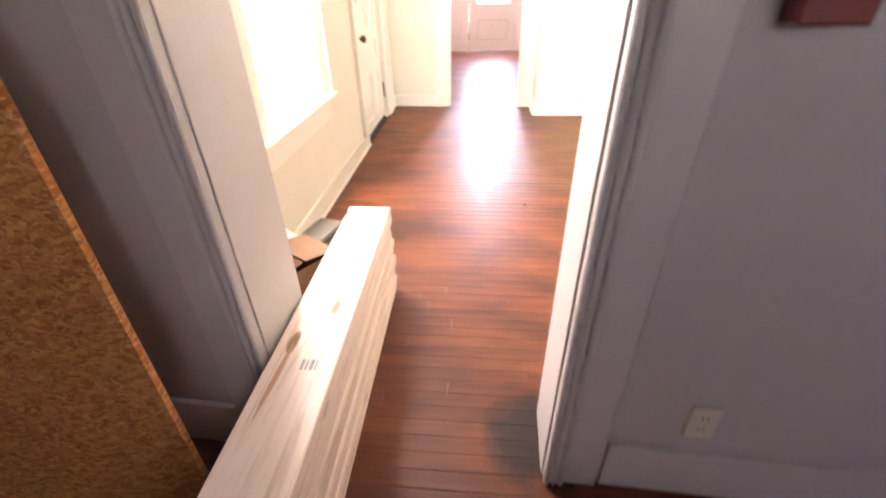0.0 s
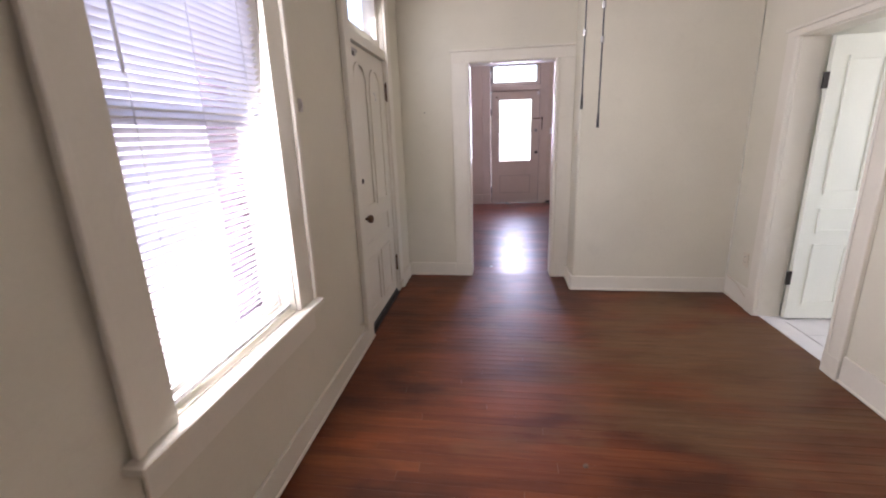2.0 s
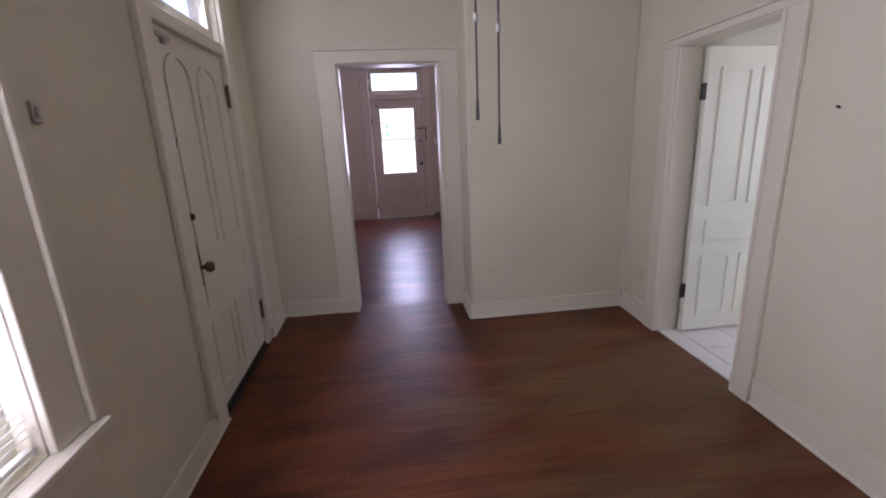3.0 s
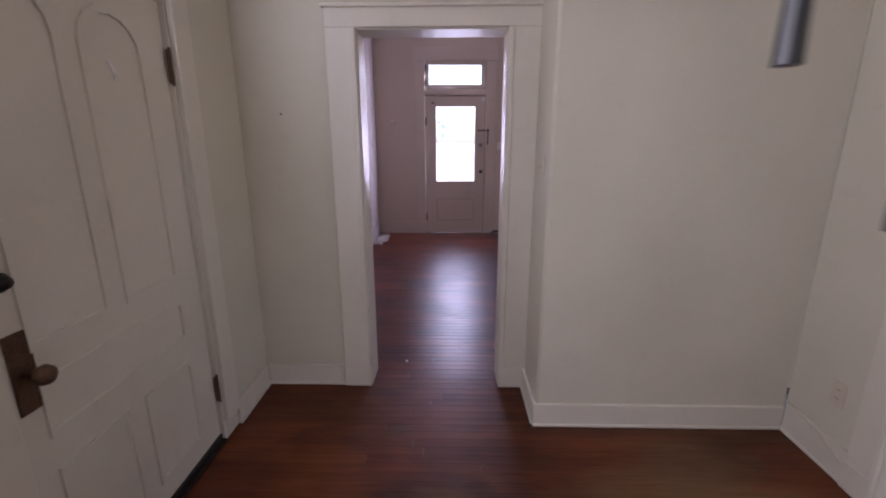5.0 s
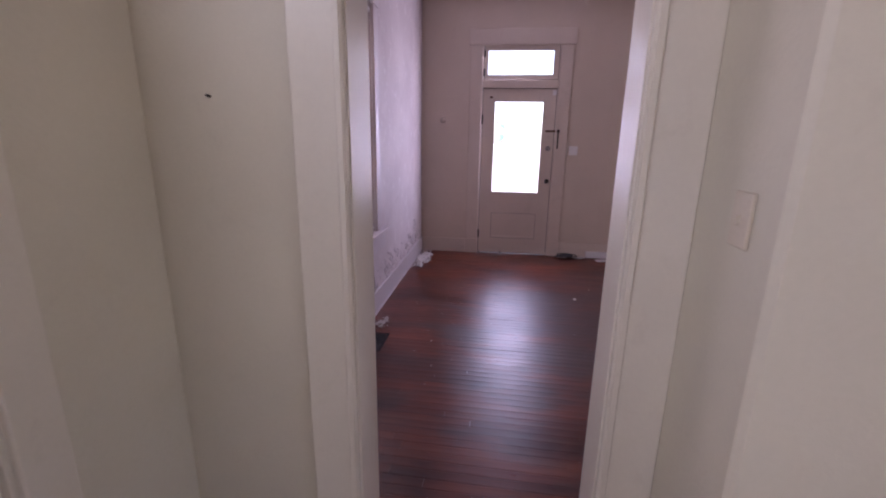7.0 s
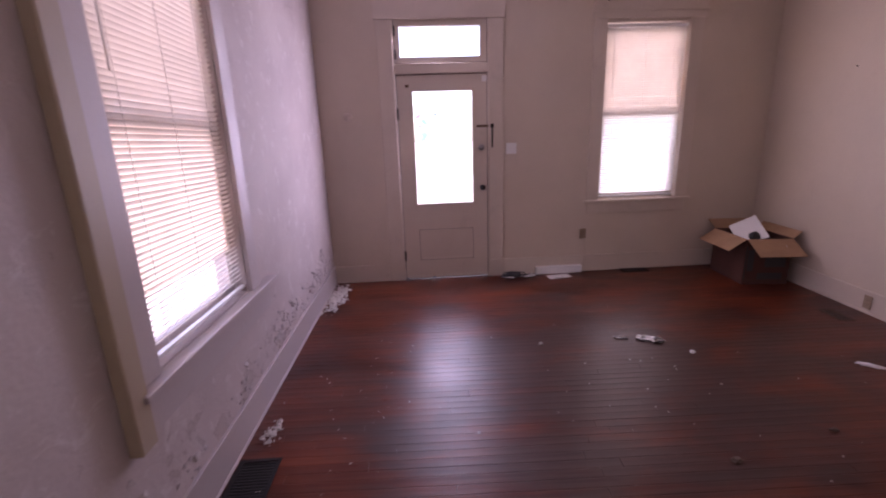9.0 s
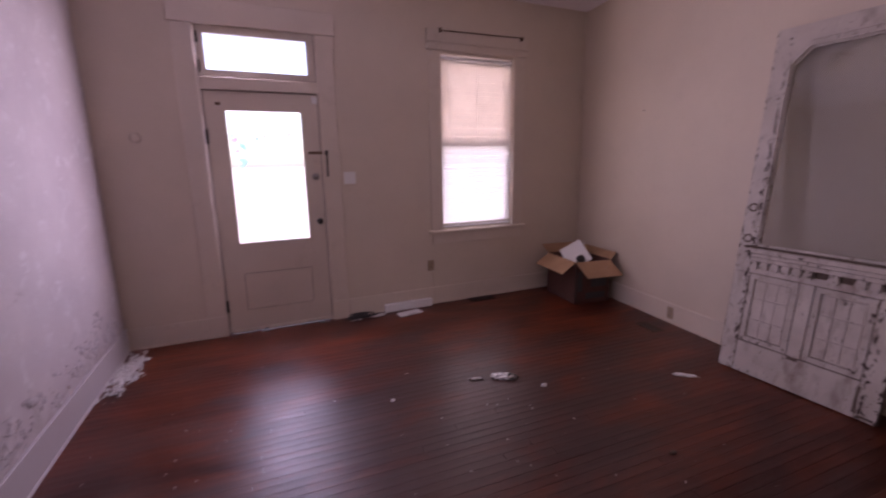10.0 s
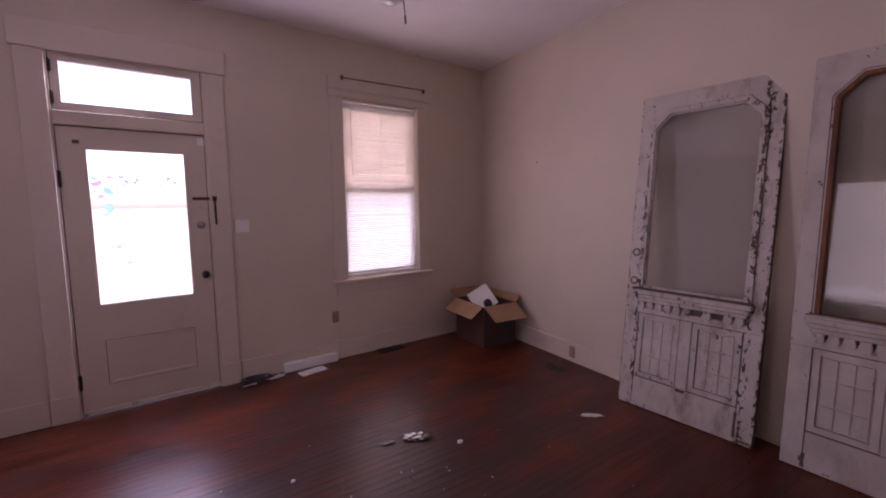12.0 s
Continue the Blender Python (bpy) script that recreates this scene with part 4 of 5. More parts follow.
wall_plate("power_outlet", W_MID_R, -3.985, 0.37, PLASTIC, "ivory power outlet on the cream wall", "outlet")
wall_plate("light_switch", pose(0.955, 0, 0, 0, 0, -90), -4.38, 1.345, PLASTIC, "ivory light switch on the chimney breast", "switch")
wall_plate("power_outlet", W_FRONT, 1.60, 0.44, PLASTIC_OLD, "ivory power outlet with a cord below the window", "outlet")
wall_plate("double_switch", W_FRONT, 0.77, 1.41, PLASTIC_W, "white double light switch beside the front door", "switch")
wall_plate("power_outlet", W_FRONT_R @ pose(0, -0.0185, 0), 1.40, 0.10, PLASTIC_OLD, "ivory power outlet in the baseboard", "outlet")
solid("outlet_cord", rods(((1.605, -0.012, 0.40), (1.63, -0.016, 0.28), 0.003), ((1.63, -0.016, 0.28), (1.625, -0.022, 0.02), 0.003), seg=6), PLASTIC, W_FRONT, "thin ivory cord hanging from the outlet", "cord")
solid("doorbell_chime", spun([(0.042, 0), (0.042, 0.012), (0.034, 0.02), (0.012, 0.026)], matrix=Matrix.Translation((-0.93, -0.0005, 1.775)) @ pose(0, 0, 0, 90)), TRIM_FRONT, W_FRONT, "small round painted disc on the wall", "chime", smooth=True)
solid("thermostat_mount", boxes((2.40, 2.434, -0.009, -0.001, 1.53, 1.59), (2.408, 2.426, -0.016, -0.0095, 1.545, 1.575), bevel=0.003), TRIM_BACK, W_MID_L, "small painted bracket on the cream wall", "bracket")
solid("wall_nail", rods(((-0.41, 0.002, 1.61), (-0.41, -0.016, 1.612), 0.004), seg=6), IRON, W_PART, "bent nail in the wall", "nail")
solid("wall_nail", rods(((-2.645, 0.002, 1.495), (-2.645, -0.016, 1.502), 0.005), seg=6), IRON, W_MID_R, "bent nail in the wall", "nail")
solid("wall_nail", rods(((0.85, 0.002, 2.01), (0.85, -0.016, 2.012), 0.004), seg=6), IRON, W_FRONT_R, "small nail in the beige wall", "nail")
solid("wall_cable", rods(((2.96, -0.006, 0.20), (3.00, -0.022, 0.19), 0.004), ((3.00, -0.022, 0.19), (3.06, -0.03, 0.13), 0.004), seg=6), PLASTIC, W_MID_L, "short cable end sticking out of the wall", "cable")
solid("base_cable", rods(((-4.235, -0.024, 0.175), (-4.02, -0.024, 0.15), 0.004), ((-4.02, -0.024, 0.15), (-3.86, -0.024, 0.09), 0.004), seg=6), PLASTIC, W_MID_R, "thin cable along the baseboard", "cable")


def pull_chain(x, y, z0, label, knots):
    c = thing("pull_cord", pose(x, y, 0), label, "pull cord", group="pull cords")
    part("cord", rods(((0, 0, z0 + 0.05), (0, 0, H - 0.03), 0.0035), seg=8), BLACK, c)
    part("tip", rods(((0, 0, z0), (0, 0, z0 + 0.06), 0.0065, 0.005), seg=10), BLACK, c, "black plastic tip")
    for z in knots:
        part("connector", rods(((0, 0, z - 0.012), (0, 0, z + 0.012), 0.008), seg=8), STEEL, c)
    part("ceiling_cup", spun([(0.03, H - 0.03), (0.03, H - 0.005), (0.02, H - 0.0005)]), PLASTIC_W, c, "", True)


pull_chain(0.67, 2.48, 1.495, "long dark pull cord hanging from the ceiling", (1.80,))
pull_chain(0.742, 2.48, 1.415, "long dark pull cord hanging from the ceiling", (1.77, 1.90))


def open_carton(m, w, d, h, label, mat, inside, flaps, print_bars=()):
    """A cardboard box with thin walls and opened flaps: (side, length, droop)."""
    c = thing("cardboard_box", m, label, "box", group="cardboard boxes")
    t = 0.005
    bm = boxes((0, w, 0, d, 0, t), (0, w, 0, t, t, h), (0, w, d - t, d, t, h), (0, t, t, d - t, t, h), (w - t, w, t, d - t, t, h), bevel=0.001)
    part("body", bm, mat, c)
    for side, ln, droop in flaps:
        bm = bmesh.new()
        run = w if side in "sn" else d
        add_box(bm, 0.004, run - 0.004, -ln, 0, -t, 0, bevel=0.001)
        place_at = {"s": pose(0, 0, h, droop, 0, 0), "n": pose(w, d, h, droop, 0, 180), "e": pose(w, 0, h) @ pose(0, 0, 0, 0, 0, 90) @ pose(0, 0, 0, droop), "w": pose(0, d, h) @ pose(0, 0, 0, 0, 0, -90) @ pose(0, 0, 0, droop)}[side]
        f = part("flap", bm, inside, c, "opened cardboard flap")
        f.matrix_basis = place_at
    for x0, x1, z0, z1 in print_bars:
        part("printing", boxes((x0, x1, -0.0012, -0.0004, z0, z1), bevel=0), PRINT, c, "dark printed patch")
    return c


# carton beside the lumber, with papers
open_carton(pose(-0.615, 0.915, 0.0, 0, 0, -31), 0.24, 0.34, 0.235, "brown cardboard carton with folded flaps beside the lumber", CARD, CARD, (("n", 0.165, -172), ("s", 0.165, -171), ("e", 0.10, 62)), ((0.06, 0.16, 0.08, 0.14),))
solid("paper_pad", boxes((-0.075, 0.075, -0.14, 0.14, 0, 0.012), bevel=0.002), PAPER, pose(-0.555, 1.13, 0.20, 4, 32, -8), "white printed paper pad propped on the carton", "paper")
b = thing("shoe_box", pose(-0.59, 1.37, 0, 0, 0, -14), "small grey box against the baseboard", "box", "cardboard boxes")
part("body", boxes((0.0, 0.175, 0, 0.27, 0, 0.06), bevel=0.003), BLACK, b)
part("lid", boxes((-0.004, 0.14, 0.02, 0.284, 0.0615, 0.092), bevel=0.004), GREYBOX, b, "grey lid set askew")

# ---- side room: tiled floor ----
solid("floor_side_room", boxes((2.38, 4.2, 1.4, 4.0, -0.05, -0.004), bevel=0), GROUT, Matrix(), "grey grout bed under white tiles", "floor", kind="structure")
side_floor = bpy.data.objects["floor_side_room"]
tile_mesh = mesh_of("tile", boxes((0.002, 0.298, 0.002, 0.298, -0.0035, 0.002), bevel=0.0015), TILE)
for i in range(6):
    for j in range(9):
        tl = new("tile", tile_mesh)
        tl.parent, tl.matrix_basis = side_floor, pose(2.385 + 0.3 * i, 1.32 + 0.3 * j, 0)
solid("door_sill", boxes((2.252, 2.38, 2.97, 3.73, -0.03, 0.003), bevel=0.003), TILE, Matrix(), "white tiled sill in the side doorway", "threshold", kind="structure")


# ---- front room: things ----
def salvaged_door(m, label, inner, sill_mat, seed, coat, carved):
    """An old carved house door with a tall glass: stiles, clipped-corner bead, ledge, scallops and two panels."""
    d = thing("salvaged_door", m, label, "door", group="salvaged doors")
    w, h, t = 0.91, 2.375, 0.045
    gx0, gx1, gz0, gz1, cut = 0.10, w - 0.09, 0.90, 2.25, 0.11
    clip = [(gx0, gz0), (gx1, gz0), (gx1, gz1 - cut), (gx1 - cut, gz1), (gx0 + cut, gz1), (gx0, gz1 - cut)]

    def grow(e):
        return [(gx0 - e, gz0 - e), (gx1 + e, gz0 - e), (gx1 + e, gz1 - cut + e * 0.4), (gx1 - cut + e * 0.4, gz1 + e), (gx0 + cut - e * 0.4, gz1 + e), (gx0 - e, gz1 - cut + e * 0.4)]
    outer = [(0, 0.725), (w, 0.725), (w, gz1 - cut), (w, h), (0, h), (0, gz1 - cut)]
    frame_mesh = add_frame(bmesh.new(), outer, clip, -t, 0)
    part("upper_frame", frame_mesh, coat, d)
    part("bead", add_frame(bmesh.new(), grow(0.012 if seed == 1 else 0.002), grow(-0.022), -t - 0.012, -t - 0.0005), inner, d, "clipped-corner moulding round the glass")
    part("bead_joint", add_frame(bmesh.new(), grow(0.017), grow(0.012), -t - 0.0012, -t - 0.0003), OLDWOOD, d)
    part("inner_bead", add_frame(bmesh.new(), grow(-0.002), grow(-0.034 if seed == 1 else -0.026), -t + 0.004, -t + 0.016), inner, d)
    p = part("pane", boxes((gx0 - 0.004, gx1 + 0.004, -0.026, -0.022, gz0 - 0.004, gz1 + 0.004), bevel=0), OLDGLASS, d, "dusty glass pane")
    p.visible_shadow = False
    ledge = part("ledge", boxes((0.065, w - 0.060, -t - 0.060, -t - 0.0005, 0.872, 0.905), (0.080, w - 0.075, -t - 0.045, -t - 0.0005, 0.845, 0.8715), (0.095, w - 0.09, -t - 0.028, -t - 0.0005, 0.815, 0.8445), bevel=0.005), coat, d)
    part("ledge_top", boxes((0.068, w - 0.063, -t - 0.062, -t - 0.001, 0.9055, 0.918), bevel=0.003), sill_mat, ledge, "dirty ledge under the glass")
    lump = random.Random(seed)
    # Dark strip: bare wood where scallops are lost, painted shade between the rest.
    part("scallop_backing", boxes((0.10, w - 0.095, -t - 0.003, -t - 0.0003, 0.772, 0.814), bevel=0), OLDWOOD, d)
    n = 11
    for k in range(n):
        if seed == 1 and k in (6, 8):
            continue
        cx = 0.13 + (w - 0.26) * k / (n - 1)
        sc = [(cx + 0.0285 * math.cos(math.pi * q / 8), 0.785 - 0.030 * math.sin(math.pi * q / 8)) for q in range(9)]
        part("scallop", add_prism(bmesh.new(), [(cx - 0.022, 0.814), (cx + 0.022, 0.814), (cx + 0.023, 0.797)] + sc + [(cx - 0.023, 0.797)], -t - 0.024, -t - 0.0005), carved, d)
    for a, b in ((0, 0.105), (w - 0.105, w), (w / 2 - 0.04, w / 2 + 0.04)):
        part("stile", boxes((a + 0.001, b - 0.001, -t, 0, 0.0 if a != w / 2 - 0.04 else 0.23, 0.724), bevel=0.002), coat, d)
    part("bottom_rail", boxes((0.106, w - 0.106, -t, 0, 0.0, 0.229), bevel=0.003), coat, d)
    for a, b in ((0.106, w / 2 - 0.041), (w / 2 + 0.041, w - 0.106)):
        pn = part("lower_panel", boxes((a, b, -0.030, -0.012, 0.229, 0.724), bevel=0.001), coat, d)
        part("panel_moulding", add_frame(bmesh.new(), rect(a + 0.004, b - 0.004, 0.234, 0.720), rect(a + 0.038, b - 0.038, 0.268, 0.686), -t + 0.002, -0.0305), carved, pn)
        # Thin dark frame painted as shade in the crease inside the moulding.
        part("open_joint", add_frame(bmesh.new(), rect(a + 0.036, b - 0.036, 0.266, 0.688), rect(a + 0.0405, b - 0.0405, 0.2705, 0.6835), -0.0312, -0.0304), OLDWOOD, pn)
        for q in range(3):
            s0 = a + 0.045 + (b - a - 0.09) * q / 3
            for z0, z1 in ((0.278, 0.40), (0.404, 0.55), (0.554, 0.676)):
                part("panel_strip", boxes((s0 + 0.003, s0 + (b - a - 0.09) / 3 - 0.003, -0.037, -0.0305, z0 + lump.uniform(0, 0.004), z1), bevel=0.002), coat, pn)
    for a, b, z0, z1 in ((0.103, 0.107, 0.012, 0.724), (w - 0.107, w - 0.103, 0.012, 0.724), (0.108, w - 0.108, 0.722, 0.726), (0.108, w - 0.108, 0.227, 0.231)):
        part("joint", boxes((a, b, -t - 0.0008, -t + 0.004, z0, z1), bevel=0), OLDWOOD, d, "dark open joint")
    gone = ((w / 2 - 0.035, w / 2 + 0.03, 0.205, 0.228), (w - 0.118, w - 0.098, 0.03, 0.20), (w - 0.09, w - 0.012, 0.012, 0.030)) if seed == 1 else ((0.096, 0.118, 0.01, 0.10), (0.086, 0.1, 0.045, 0.075), (0.20, 0.235, 0.012, 0.022))
    for a, b, z0, z1 in gone:
        part("broken_spot", add_prism(bmesh.new(), [(a, z0), ((a + b) / 2, z0 + 0.003), (b, z0), (b - 0.004, (z0 + z1) / 2), (b, z1), ((a + b) / 2, z1 - 0.004), (a + 0.003, z1)], -t - 0.0011, -t + 0.004), OLDWOOD, d, "dark spot where the wood broke away")
    for a, b in ((-0.0012, -0.0002), (w + 0.0002, w + 0.0012)):
        part("bare_edge", boxes((a, b, -t + 0.002, -0.002, 0.01, h - 0.01), bevel=0), OLDWOOD, d, "bare dirty wooden edge")
    if seed == 1:
        for z in (0.965, 1.185):
            part("lock_hole", spun([(0.032, 0), (0.032, 0.003), (0.022, 0.0035), (0.021, 0.0005)], matrix=Matrix.Translation((0.05, -t - 0.0004, z)) @ pose(0, 0, 0, 90)), OLDWOOD, d, "bored lock hole in the stile")
            part("hole_plug", spun([(0.019, 0), (0.019, 0.0042)], matrix=Matrix.Translation((0.05, -t - 0.0004, z)) @ pose(0, 0, 0, 90)), coat, d)
    return d


def stand(x0, y0, x1, y1, lean):
    """Foot of a leaning door from its two front corners on the floor."""
    return front(x0, y0, 0.004, 0, 0, math.degrees(math.atan2(y1 - y0, x1 - x0))) @ pose(0, 0.045, 0, -lean, 0, 0)


salvaged_door(stand(3.706, 7.228, 3.796, 6.339, 5.9), "tall old door with flaking white paint leaning on the wall", CHIPPED_EDGE, OLDWOOD, 1, CHIPPED, CHIPPED_EDGE)
salvaged_door(stand(3.815, 6.185, 3.868, 5.285, 3.6), "tall old white door with brown glass bead leaning on the wall", BROWN, OLD_WHITE, 2, OLD_WHITE, OLD_WHITE)

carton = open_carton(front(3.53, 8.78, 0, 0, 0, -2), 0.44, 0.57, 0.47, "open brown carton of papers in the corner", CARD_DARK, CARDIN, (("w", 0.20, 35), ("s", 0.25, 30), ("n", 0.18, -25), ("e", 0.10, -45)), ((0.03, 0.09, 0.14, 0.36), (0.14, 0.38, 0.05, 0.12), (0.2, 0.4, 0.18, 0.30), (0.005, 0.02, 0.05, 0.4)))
tilt_pad = Vector((-0.6, -0.45, 0.55)).to_track_quat("Z", "Y").to_matrix().to_4x4()
solid("paper_pad", boxes((-0.13, 0.13, -0.15, 0.15, -0.014, 0), bevel=0.002), PAPER, front(3.72, 9.06, 0.49) @ tilt_pad @ pose(0, 0, 0, 0, 0, 40), "white paper pad standing in the carton", "paper")
solid("tape_roll", spun([(0.028, 0), (0.05, 0), (0.05, 0.045), (0.028, 0.045)], seg=24), BLACK, front(3.66, 8.90, 0.46, 60, 0, 20), "dark roll of tape in the carton", "tape roll", smooth=True)
rb = random.Random(8)
bm = bmesh.new()
for k in range(7):
    a = rb.uniform(0, 6.28)
    add_rod(bm, (0, 0, 0.0), (0.05 * math.cos(a), 0.05 * math.sin(a), rb.uniform(0.0, 0.05)), 0.007, 6, 0.003)
solid("ribbon_bow", bm, PAPER, front(3.86, 8.70, 0.40), "crumpled white ribbon on the carton flap", "ribbon")


def floor_register(m, w, d, label, n, iron=VENT):
    r = thing("floor_register", m, label, "register", group="floor registers")
    part("frame", add_frame(bmesh.new(), rect(-w / 2, w / 2, -d / 2, d / 2), rect(-w / 2 + 0.018, w / 2 - 0.018, -d / 2 + 0.018, d / 2 - 0.018), 0, 0.004), iron, r).matrix_basis = pose(0, 0, 0.0045, 90)
    part("dark_well", boxes((-w / 2 + 0.016, w / 2 - 0.016, -d / 2 + 0.016, d / 2 - 0.016, 0.0006, 0.0012), bevel=0), BLACK, r)
    for k in range(n):
        x = -w / 2 + 0.022 + (w - 0.044) * (k + 0.5) / n
        part("louver", boxes((x - 0.0025, x + 0.0025, -d / 2 + 0.018, d / 2 - 0.018, 0.0013, 0.0042), bevel=0), iron, r)


floor_register(front(2.68, 9.335, 0.0008, 0, 0, 4), 0.30, 0.14, "dark iron floor register by the front wall", 14)
floor_register(W_FRONT_L @ pose(1.445, -0.135, 0.0008), 0.30, 0.20, "dark iron floor register by the damp wall", 14)
floor_register(front(3.78, 7.98, 0.0008, 0, 0, 88), 0.24, 0.12, "brown floor register by the side wall", 11, OLDWOOD)

solid("white_plank", boxes((1.05, 1.58, -0.075, -0.022, 0.002, 0.085), bevel=0.003), PAPER, W_FRONT, "white boxed strip lying along the baseboard", "strip")
p = thing("leaflet", front(1.79, 9.18, 0.002, 0, 0, 14), "white printed leaflet on the floor", "paper")
part("sheet", boxes((-0.13, 0.13, -0.06, 0.06, 0, 0.003), bevel=0.0005), PAPER, p)
part("printing", boxes((-0.06, 0.05, -0.045, -0.038, 0.0032, 0.0036), bevel=0), PRINT, p)


def tangle(m, n, size, r, mat, label, seed):
    """A loose coil of cord lying on the floor."""
    rr = random.Random(seed)
    cu = bpy.data.curves.new("cord", "CURVE")
    cu.dimensions, cu.bevel_depth, cu.bevel_resolution = "3D", r, 2
    for _ in range(n):
        sp = cu.splines.new("NURBS")
        sp.points.add(7)
        for q, pt in enumerate(sp.points):
            pt.co = (rr.uniform(-1, 1) * size, rr.uniform(-0.35, 0.35) * size, r + rr.uniform(0, 0.06), 1)
        sp.use_endpoint_u = True
    ob = new("cord_tangle", cu)
    ob.matrix_basis = m
    cu.materials.append(mat)
    return tagged(ob, label, "cord")


tangle(front(1.28, 9.17, 0.0), 9, 0.16, 0.006, BLACK, "tangle of black cords on the floor", 2)
tangle(front(1.45, 9.16, 0.0), 3, 0.10, 0.004, PLASTIC_W, "tangle of pale cords on the floor", 4)
tangle(front(1.20, 9.08, 0.0), 1, 0.14, 0.0025, PLASTIC_W, "loose pale wire on the floor", 6)


def crumple(name, m, size, flat, mat, label, cat, seed, cuts=3):
    rr = random.Random(seed)
    bm = bmesh.new()
    bmesh.ops.create_icosphere(bm, subdivisions=cuts, radius=1.0)
    for v in bm.verts:
        k = 1 + 0.45 * noise.noise(v.co * 2.3 + Vector((seed, 0, 0))) + 0.15 * rr.uniform(-1, 1)
        v.co = Vector((v.co.x * size[0] * k, v.co.y * size[1] * k, max(0.0, v.co.z * k + 0.6) * flat))
    return solid(name, bm, mat, m, label, cat)


crumple("foil_scrap", front(2.09, 7.60, 0.001, 0, 0, -24), (0.095, 0.05), 0.016, FOIL, "crumpled silver foil wrapper on the floor", "wrapper", 1)
# Shiny strip added where the floor mirrors the bright window.
crumple("foil_scrap", front(1.885, 7.64, 0.001, 0, 0, -10), (0.05, 0.015), 0.008, FOIL, "flat shiny strip drawn for a window reflection on the floor", "wrapper", 2)
crumple("paper_scrap", front(2.29, 7.39, 0.001), (0.018, 0.014), 0.014, PAPER, "crumpled white paper scrap on the floor", "scrap", 3, 2)
crumple("paper_scrap", front(1.26, 7.57, 0.001), (0.014, 0.010), 0.010, PAPER, "crumpled white paper scrap on the floor", "scrap", 4, 2)
crumple("plastic_strip", front(3.31, 7.16, 0.001, 0, 0, -35), (0.075, 0.014), 0.012, PAPER, "twisted clear plastic strip on the floor", "strip", 5)
crumple("plastic_strip", front(3.02, 5.75, 0.001, 0, 0, -50), (0.07, 0.012), 0.010, PAPER, "twisted white plastic strip on the floor", "strip", 6)
crumple("dirt_clump", front(1.93, 6.35, 0.001), (0.03, 0.02), 0.012, OLDWOOD, "dry brown leaf on the floor", "leaf", 7, 2)
crumple("dirt_clump", front(2.55, 6.55, 0.001), (0.022, 0.012), 0.012, OLDWOOD, "dry brown leaf on the floor", "leaf", 8, 2)
crumple("dirt_clump", pose(0.69, 2.05, 0.001), (0.012, 0.010), 0.008, OLDWOOD, "small dark crumb on the floor", "crumb", 9, 2)
crumple("dirt_clump", pose(0.20, 4.90, 0.001), (0.010, 0.010), 0.008, CHIPS, "pale crumb on the floor", "crumb", 10, 2)


def rubble(name, m, n, spread, size, label, seed):
    """Crumbs of fallen plaster, one loose heap."""
    rr = random.Random(seed)
    bm = bmesh.new()
    for _ in range(n):
        x, y = rr.gauss(0, 0.42) * spread[0], rr.gauss(0, 0.42) * spread[1]
        s = size * rr.uniform(0.3, 1.0) ** 2 + 0.002
        mt = Matrix.Translation((x, y, s * 0.3)) @ Euler((rr.uniform(-0.5, 0.5), rr.uniform(-0.5, 0.5), rr.uniform(0, 6))).to_matrix().to_4x4() @ Matrix.Diagonal((s, s * rr.uniform(0.5, 1), s * rr.uniform(0.2, 0.6), 1))
        bmesh.ops.create_icosphere(bm, subdivisions=1, radius=1.0, matrix=mt)
    for v in bm.verts:
        v.co += Vector((rr.uniform(-1, 1), rr.uniform(-1, 1), rr.uniform(-0.4, 0.4))) * 0.0015
        v.co.z = max(v.co.z, 0.0005)
    return solid(name, bm, CHIPS, m, label, "rubble", kind="stuff")


rubble("plaster_rubble", W_FRONT_L @ pose(3.88, -0.10, 0), 520, (0.40, 0.10), 0.026, "heap of fallen white plaster below the damp wall", 21)
rubble("plaster_rubble", W_FRONT_L @ pose(1.80, -0.12, 0), 60, (0.14, 0.06), 0.018, "small heap of fallen plaster by the register", 22)
rubble("plaster_rubble", W_FRONT_L @ pose(1.17, -0.08, 0), 26, (0.10, 0.04), 0.020, "few lumps of fallen plaster by the register", 23)
rubble("floor_crumbs", front(0.1, 7.0, 0), 45, (0.5, 1.1), 0.005, "scattered plaster crumbs on the floor", 24)
rubble("floor_crumbs", front(2.0, 6.9, 0), 40, (1.6, 1.2), 0.006, "scattered litter crumbs on the floor", 25)

# flakes of plaster still clinging to the damp wall, in loose clusters
fk = random.Random(31)
bm = bmesh.new()
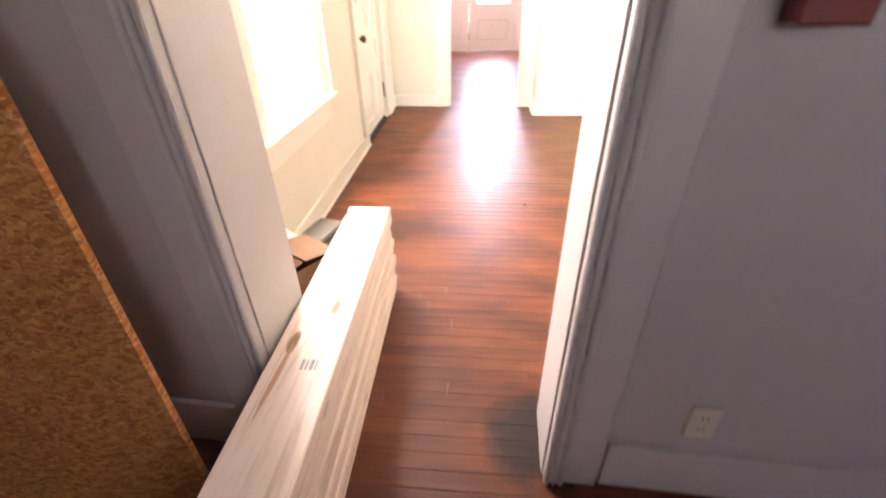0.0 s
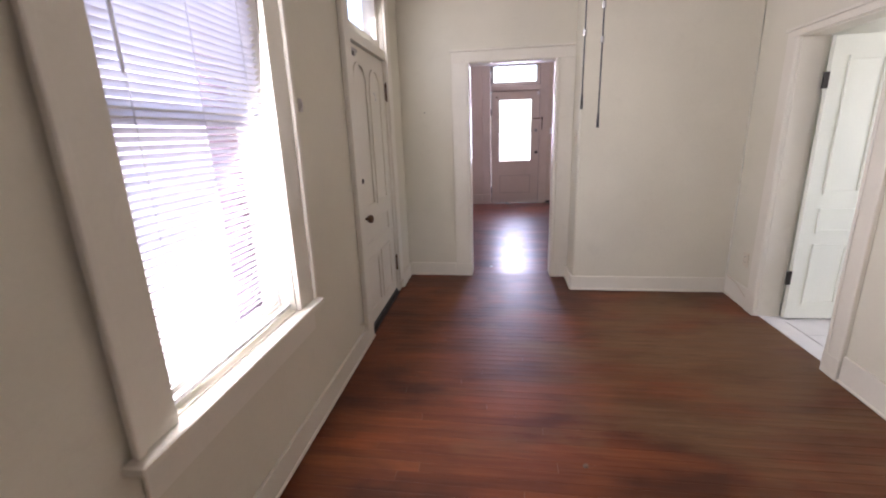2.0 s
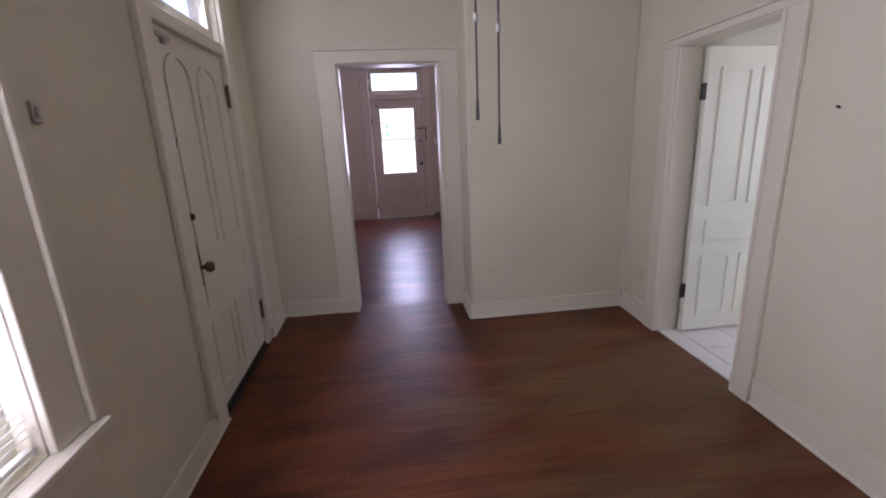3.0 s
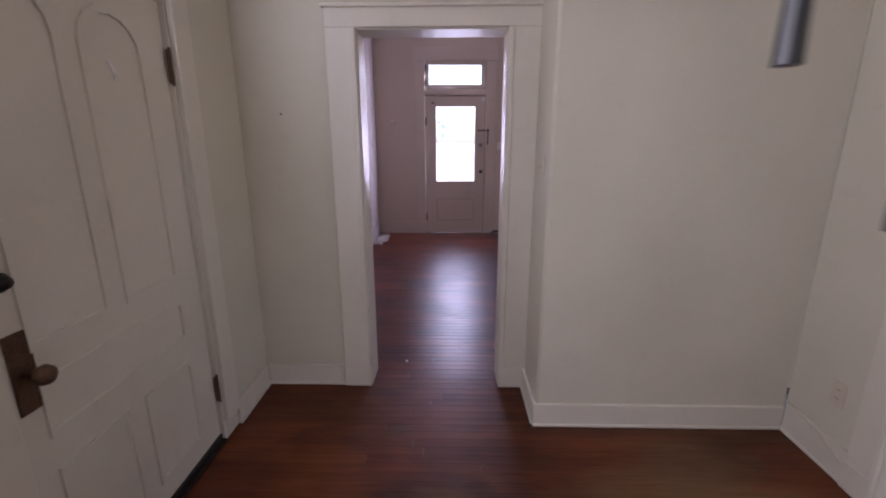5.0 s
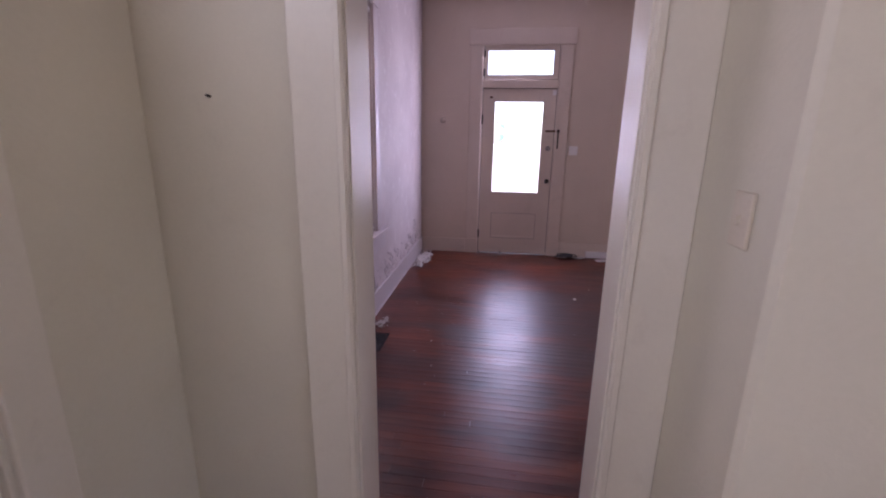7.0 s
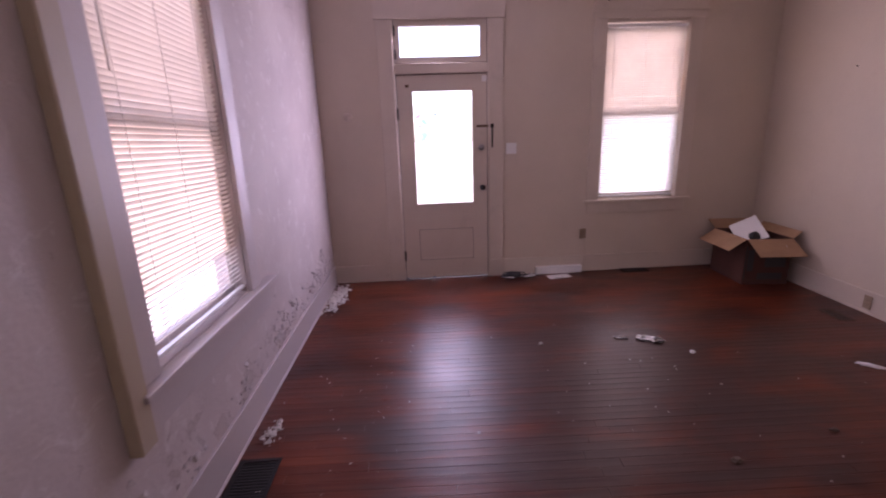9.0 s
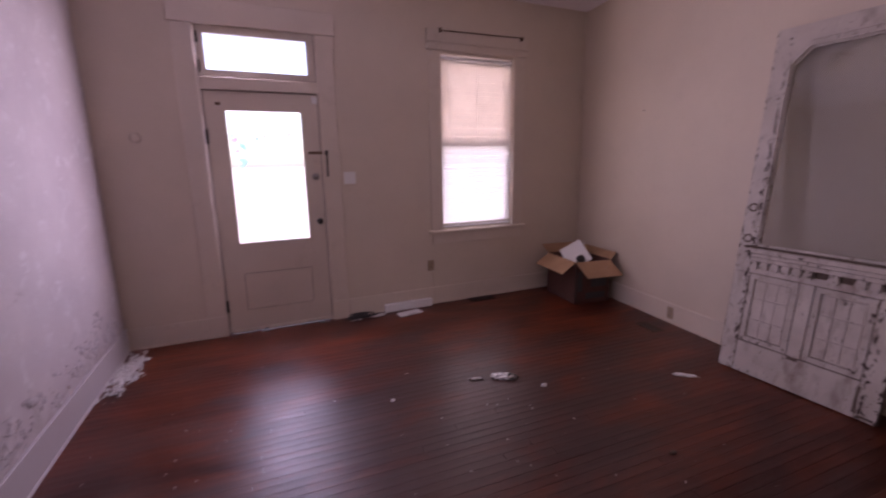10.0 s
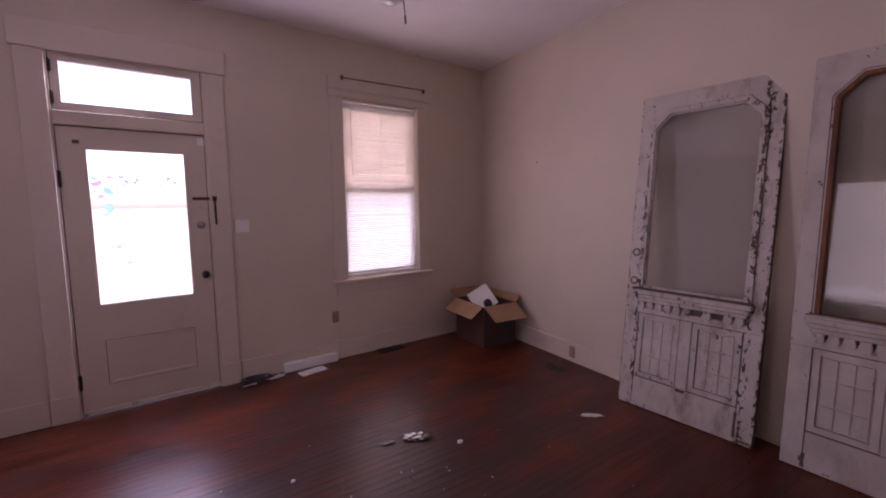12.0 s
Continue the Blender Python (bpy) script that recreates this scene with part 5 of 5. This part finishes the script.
for _ in range(34):
    cu, cz, wide = fk.uniform(0.35, 4.2), 0.23 + abs(fk.gauss(0, 0.11)), fk.uniform(0.03, 0.11)
    for _ in range(fk.randint(5, 13)):
        u, z, sz = cu + fk.gauss(0, wide), max(0.205, cz + fk.gauss(0, wide * 0.6)), fk.uniform(0.006, 0.024)
        ring = [(sz * fk.uniform(0.5, 1.2) * math.cos(6.283 * k / 7), sz * fk.uniform(0.4, 0.9) * math.sin(6.283 * k / 7)) for k in range(7)]
        lift = Matrix.Translation((u, -0.004, z)) @ Euler((fk.uniform(-0.35, 0.10), fk.uniform(-0.6, 0.6), fk.uniform(-0.2, 0.2))).to_matrix().to_4x4()
        near = [bm.verts.new(lift @ Vector((p, -0.002 - 0.06 * abs(q), q))) for p, q in ring]
        back = [bm.verts.new(lift @ Vector((p * 1.05, 0.004, q * 1.05))) for p, q in ring]
        bm.faces.new(near)
        for k in range(7):
            bm.faces.new((near[k], back[k], back[(k + 1) % 7], near[(k + 1) % 7]))
bmesh.ops.recalc_face_normals(bm, faces=bm.faces)
solid("plaster_flakes", bm, FLAKES, W_FRONT_L, "curling plaster flakes on the damp wall", "plaster", kind="stuff")

rod = thing("curtain_rod", W_FRONT, "thin bare curtain rod above the front window", "curtain rod")
part("rod", rods(((1.73, -0.055, 2.825), (2.71, -0.055, 2.84), 0.006)), BRONZE, rod, smooth=True)
for x in (1.74, 2.70):
    part("bracket", boxes((x - 0.010, x + 0.010, -0.062, -0.031, 2.81, 2.85), bevel=0.002), BRONZE, rod)

lamp = thing("ceiling_light", front(1.96, 7.60, 0), "ceiling light with opal bowl and pull chain", "ceiling light")
part("canopy", spun([(0.07, 3.16), (0.07, 3.20), (0.05, 3.2195)], seg=28), BRONZE, lamp, "", True)
part("stem", rods(((0, 0, 2.92), (0, 0, 3.16), 0.012)), BRONZE, lamp, "", True)
part("holder", spun([(0.06, 2.87), (0.10, 2.89), (0.09, 2.93), (0.02, 2.95)], seg=28), BRONZE, lamp, "", True)
part("bowl", spun([(0.012, 2.775), (0.05, 2.782), (0.085, 2.81), (0.10, 2.85), (0.095, 2.885)], seg=32), BOWL, lamp, "white opal glass bowl", True)
chain = part("pull_chain", rods(((0.12, 0.05, 2.745), (0.10, 0.045, 2.90), 0.003), seg=6), BRONZE, lamp)
part("chain_pull", rods(((0.121, 0.05, 2.70), (0.12, 0.05, 2.75), 0.006), seg=8), BRONZE, chain)

# ---- outside ----
post = thing("porch_post", pose(-1.45, 3.09, -0.5), "mauve painted square porch post", "post")
part("shaft", boxes((-0.08, 0.08, -0.08, 0.08, 0, 3.4), bevel=0.01), POST, post)
part("base_block", boxes((-0.10, 0.10, -0.10, 0.10, 0, 0.3), bevel=0.01), POST, post)

# Made-up house: a pale sunlit backdrop that brightens the blind's gaps.
house = thing("backdrop_house", pose(-6.5, 0, -0.55), "added lavender grey backdrop house with lapped siding", "house")
part("wall", boxes((-3.0, 0, -6, 11, 0, 4.6), bevel=0), SIDING, house)
part("roof", add_prism(bmesh.new(), [(-3.4, 4.605), (0.4, 4.605), (-1.5, 6.2)], -6.4, 11.4), GREYBOX, house)
for k in range(30):
    part("siding_board", boxes((0.001, 0.02, -6, 11, 0.1 + k * 0.15, 0.24 + k * 0.15), bevel=0), SIDING, house)

# ---- floor boards ----
bw = 0.057


def board_mesh(finish):
    bm = bmesh.new()
    half = [(0.0002, -0.0128), (0.0002, -0.0004), (0.0012, 0.0003), (0.006, 0.0006), (0.016, 0.0003), (bw / 2, 0.0001)]
    prof = half + [(bw - q, z) for q, z in half[-2::-1]]
    a = [bm.verts.new((0, q, z)) for q, z in prof]
    b = [bm.verts.new((1, q, z)) for q, z in prof]
    for k in range(len(prof) - 1):
        bm.faces.new((a[k], b[k], b[k + 1], a[k + 1]))
    bm.faces.new(a)
    bm.faces.new(b[::-1])
    bmesh.ops.recalc_face_normals(bm, faces=bm.faces)
    return mesh_of("floor_board", bm, finish)


def strip_floor(name, beds, x0, x1, y0, y1, pieces, plank, label, seed):
    """Strip boards laid side by side on a dark bed, with butt joints at random."""
    bed = solid(name, boxes(*beds, bevel=0), SUBFLOOR, Matrix(), label, "floor", kind="structure")
    fr = random.Random(seed)
    rows = int(round((y1 - y0) / bw))
    for r in range(rows):
        cuts_at = sorted(x0 + (x1 - x0) * (k + fr.uniform(0.1, 0.9)) / pieces for k in range(pieces - 1))
        edges = [x0, *cuts_at, x1]
        for a, b in zip(edges, edges[1:]):
            ob = new("floor_board", plank)
            ob.parent = bed
            ob.matrix_basis = Matrix.LocRotScale((a, y0 + r * bw, fr.uniform(-0.0003, 0.0001)), Euler((fr.uniform(-0.006, 0.006), 0, 0)), (b - a - 0.0012, 1, 1))


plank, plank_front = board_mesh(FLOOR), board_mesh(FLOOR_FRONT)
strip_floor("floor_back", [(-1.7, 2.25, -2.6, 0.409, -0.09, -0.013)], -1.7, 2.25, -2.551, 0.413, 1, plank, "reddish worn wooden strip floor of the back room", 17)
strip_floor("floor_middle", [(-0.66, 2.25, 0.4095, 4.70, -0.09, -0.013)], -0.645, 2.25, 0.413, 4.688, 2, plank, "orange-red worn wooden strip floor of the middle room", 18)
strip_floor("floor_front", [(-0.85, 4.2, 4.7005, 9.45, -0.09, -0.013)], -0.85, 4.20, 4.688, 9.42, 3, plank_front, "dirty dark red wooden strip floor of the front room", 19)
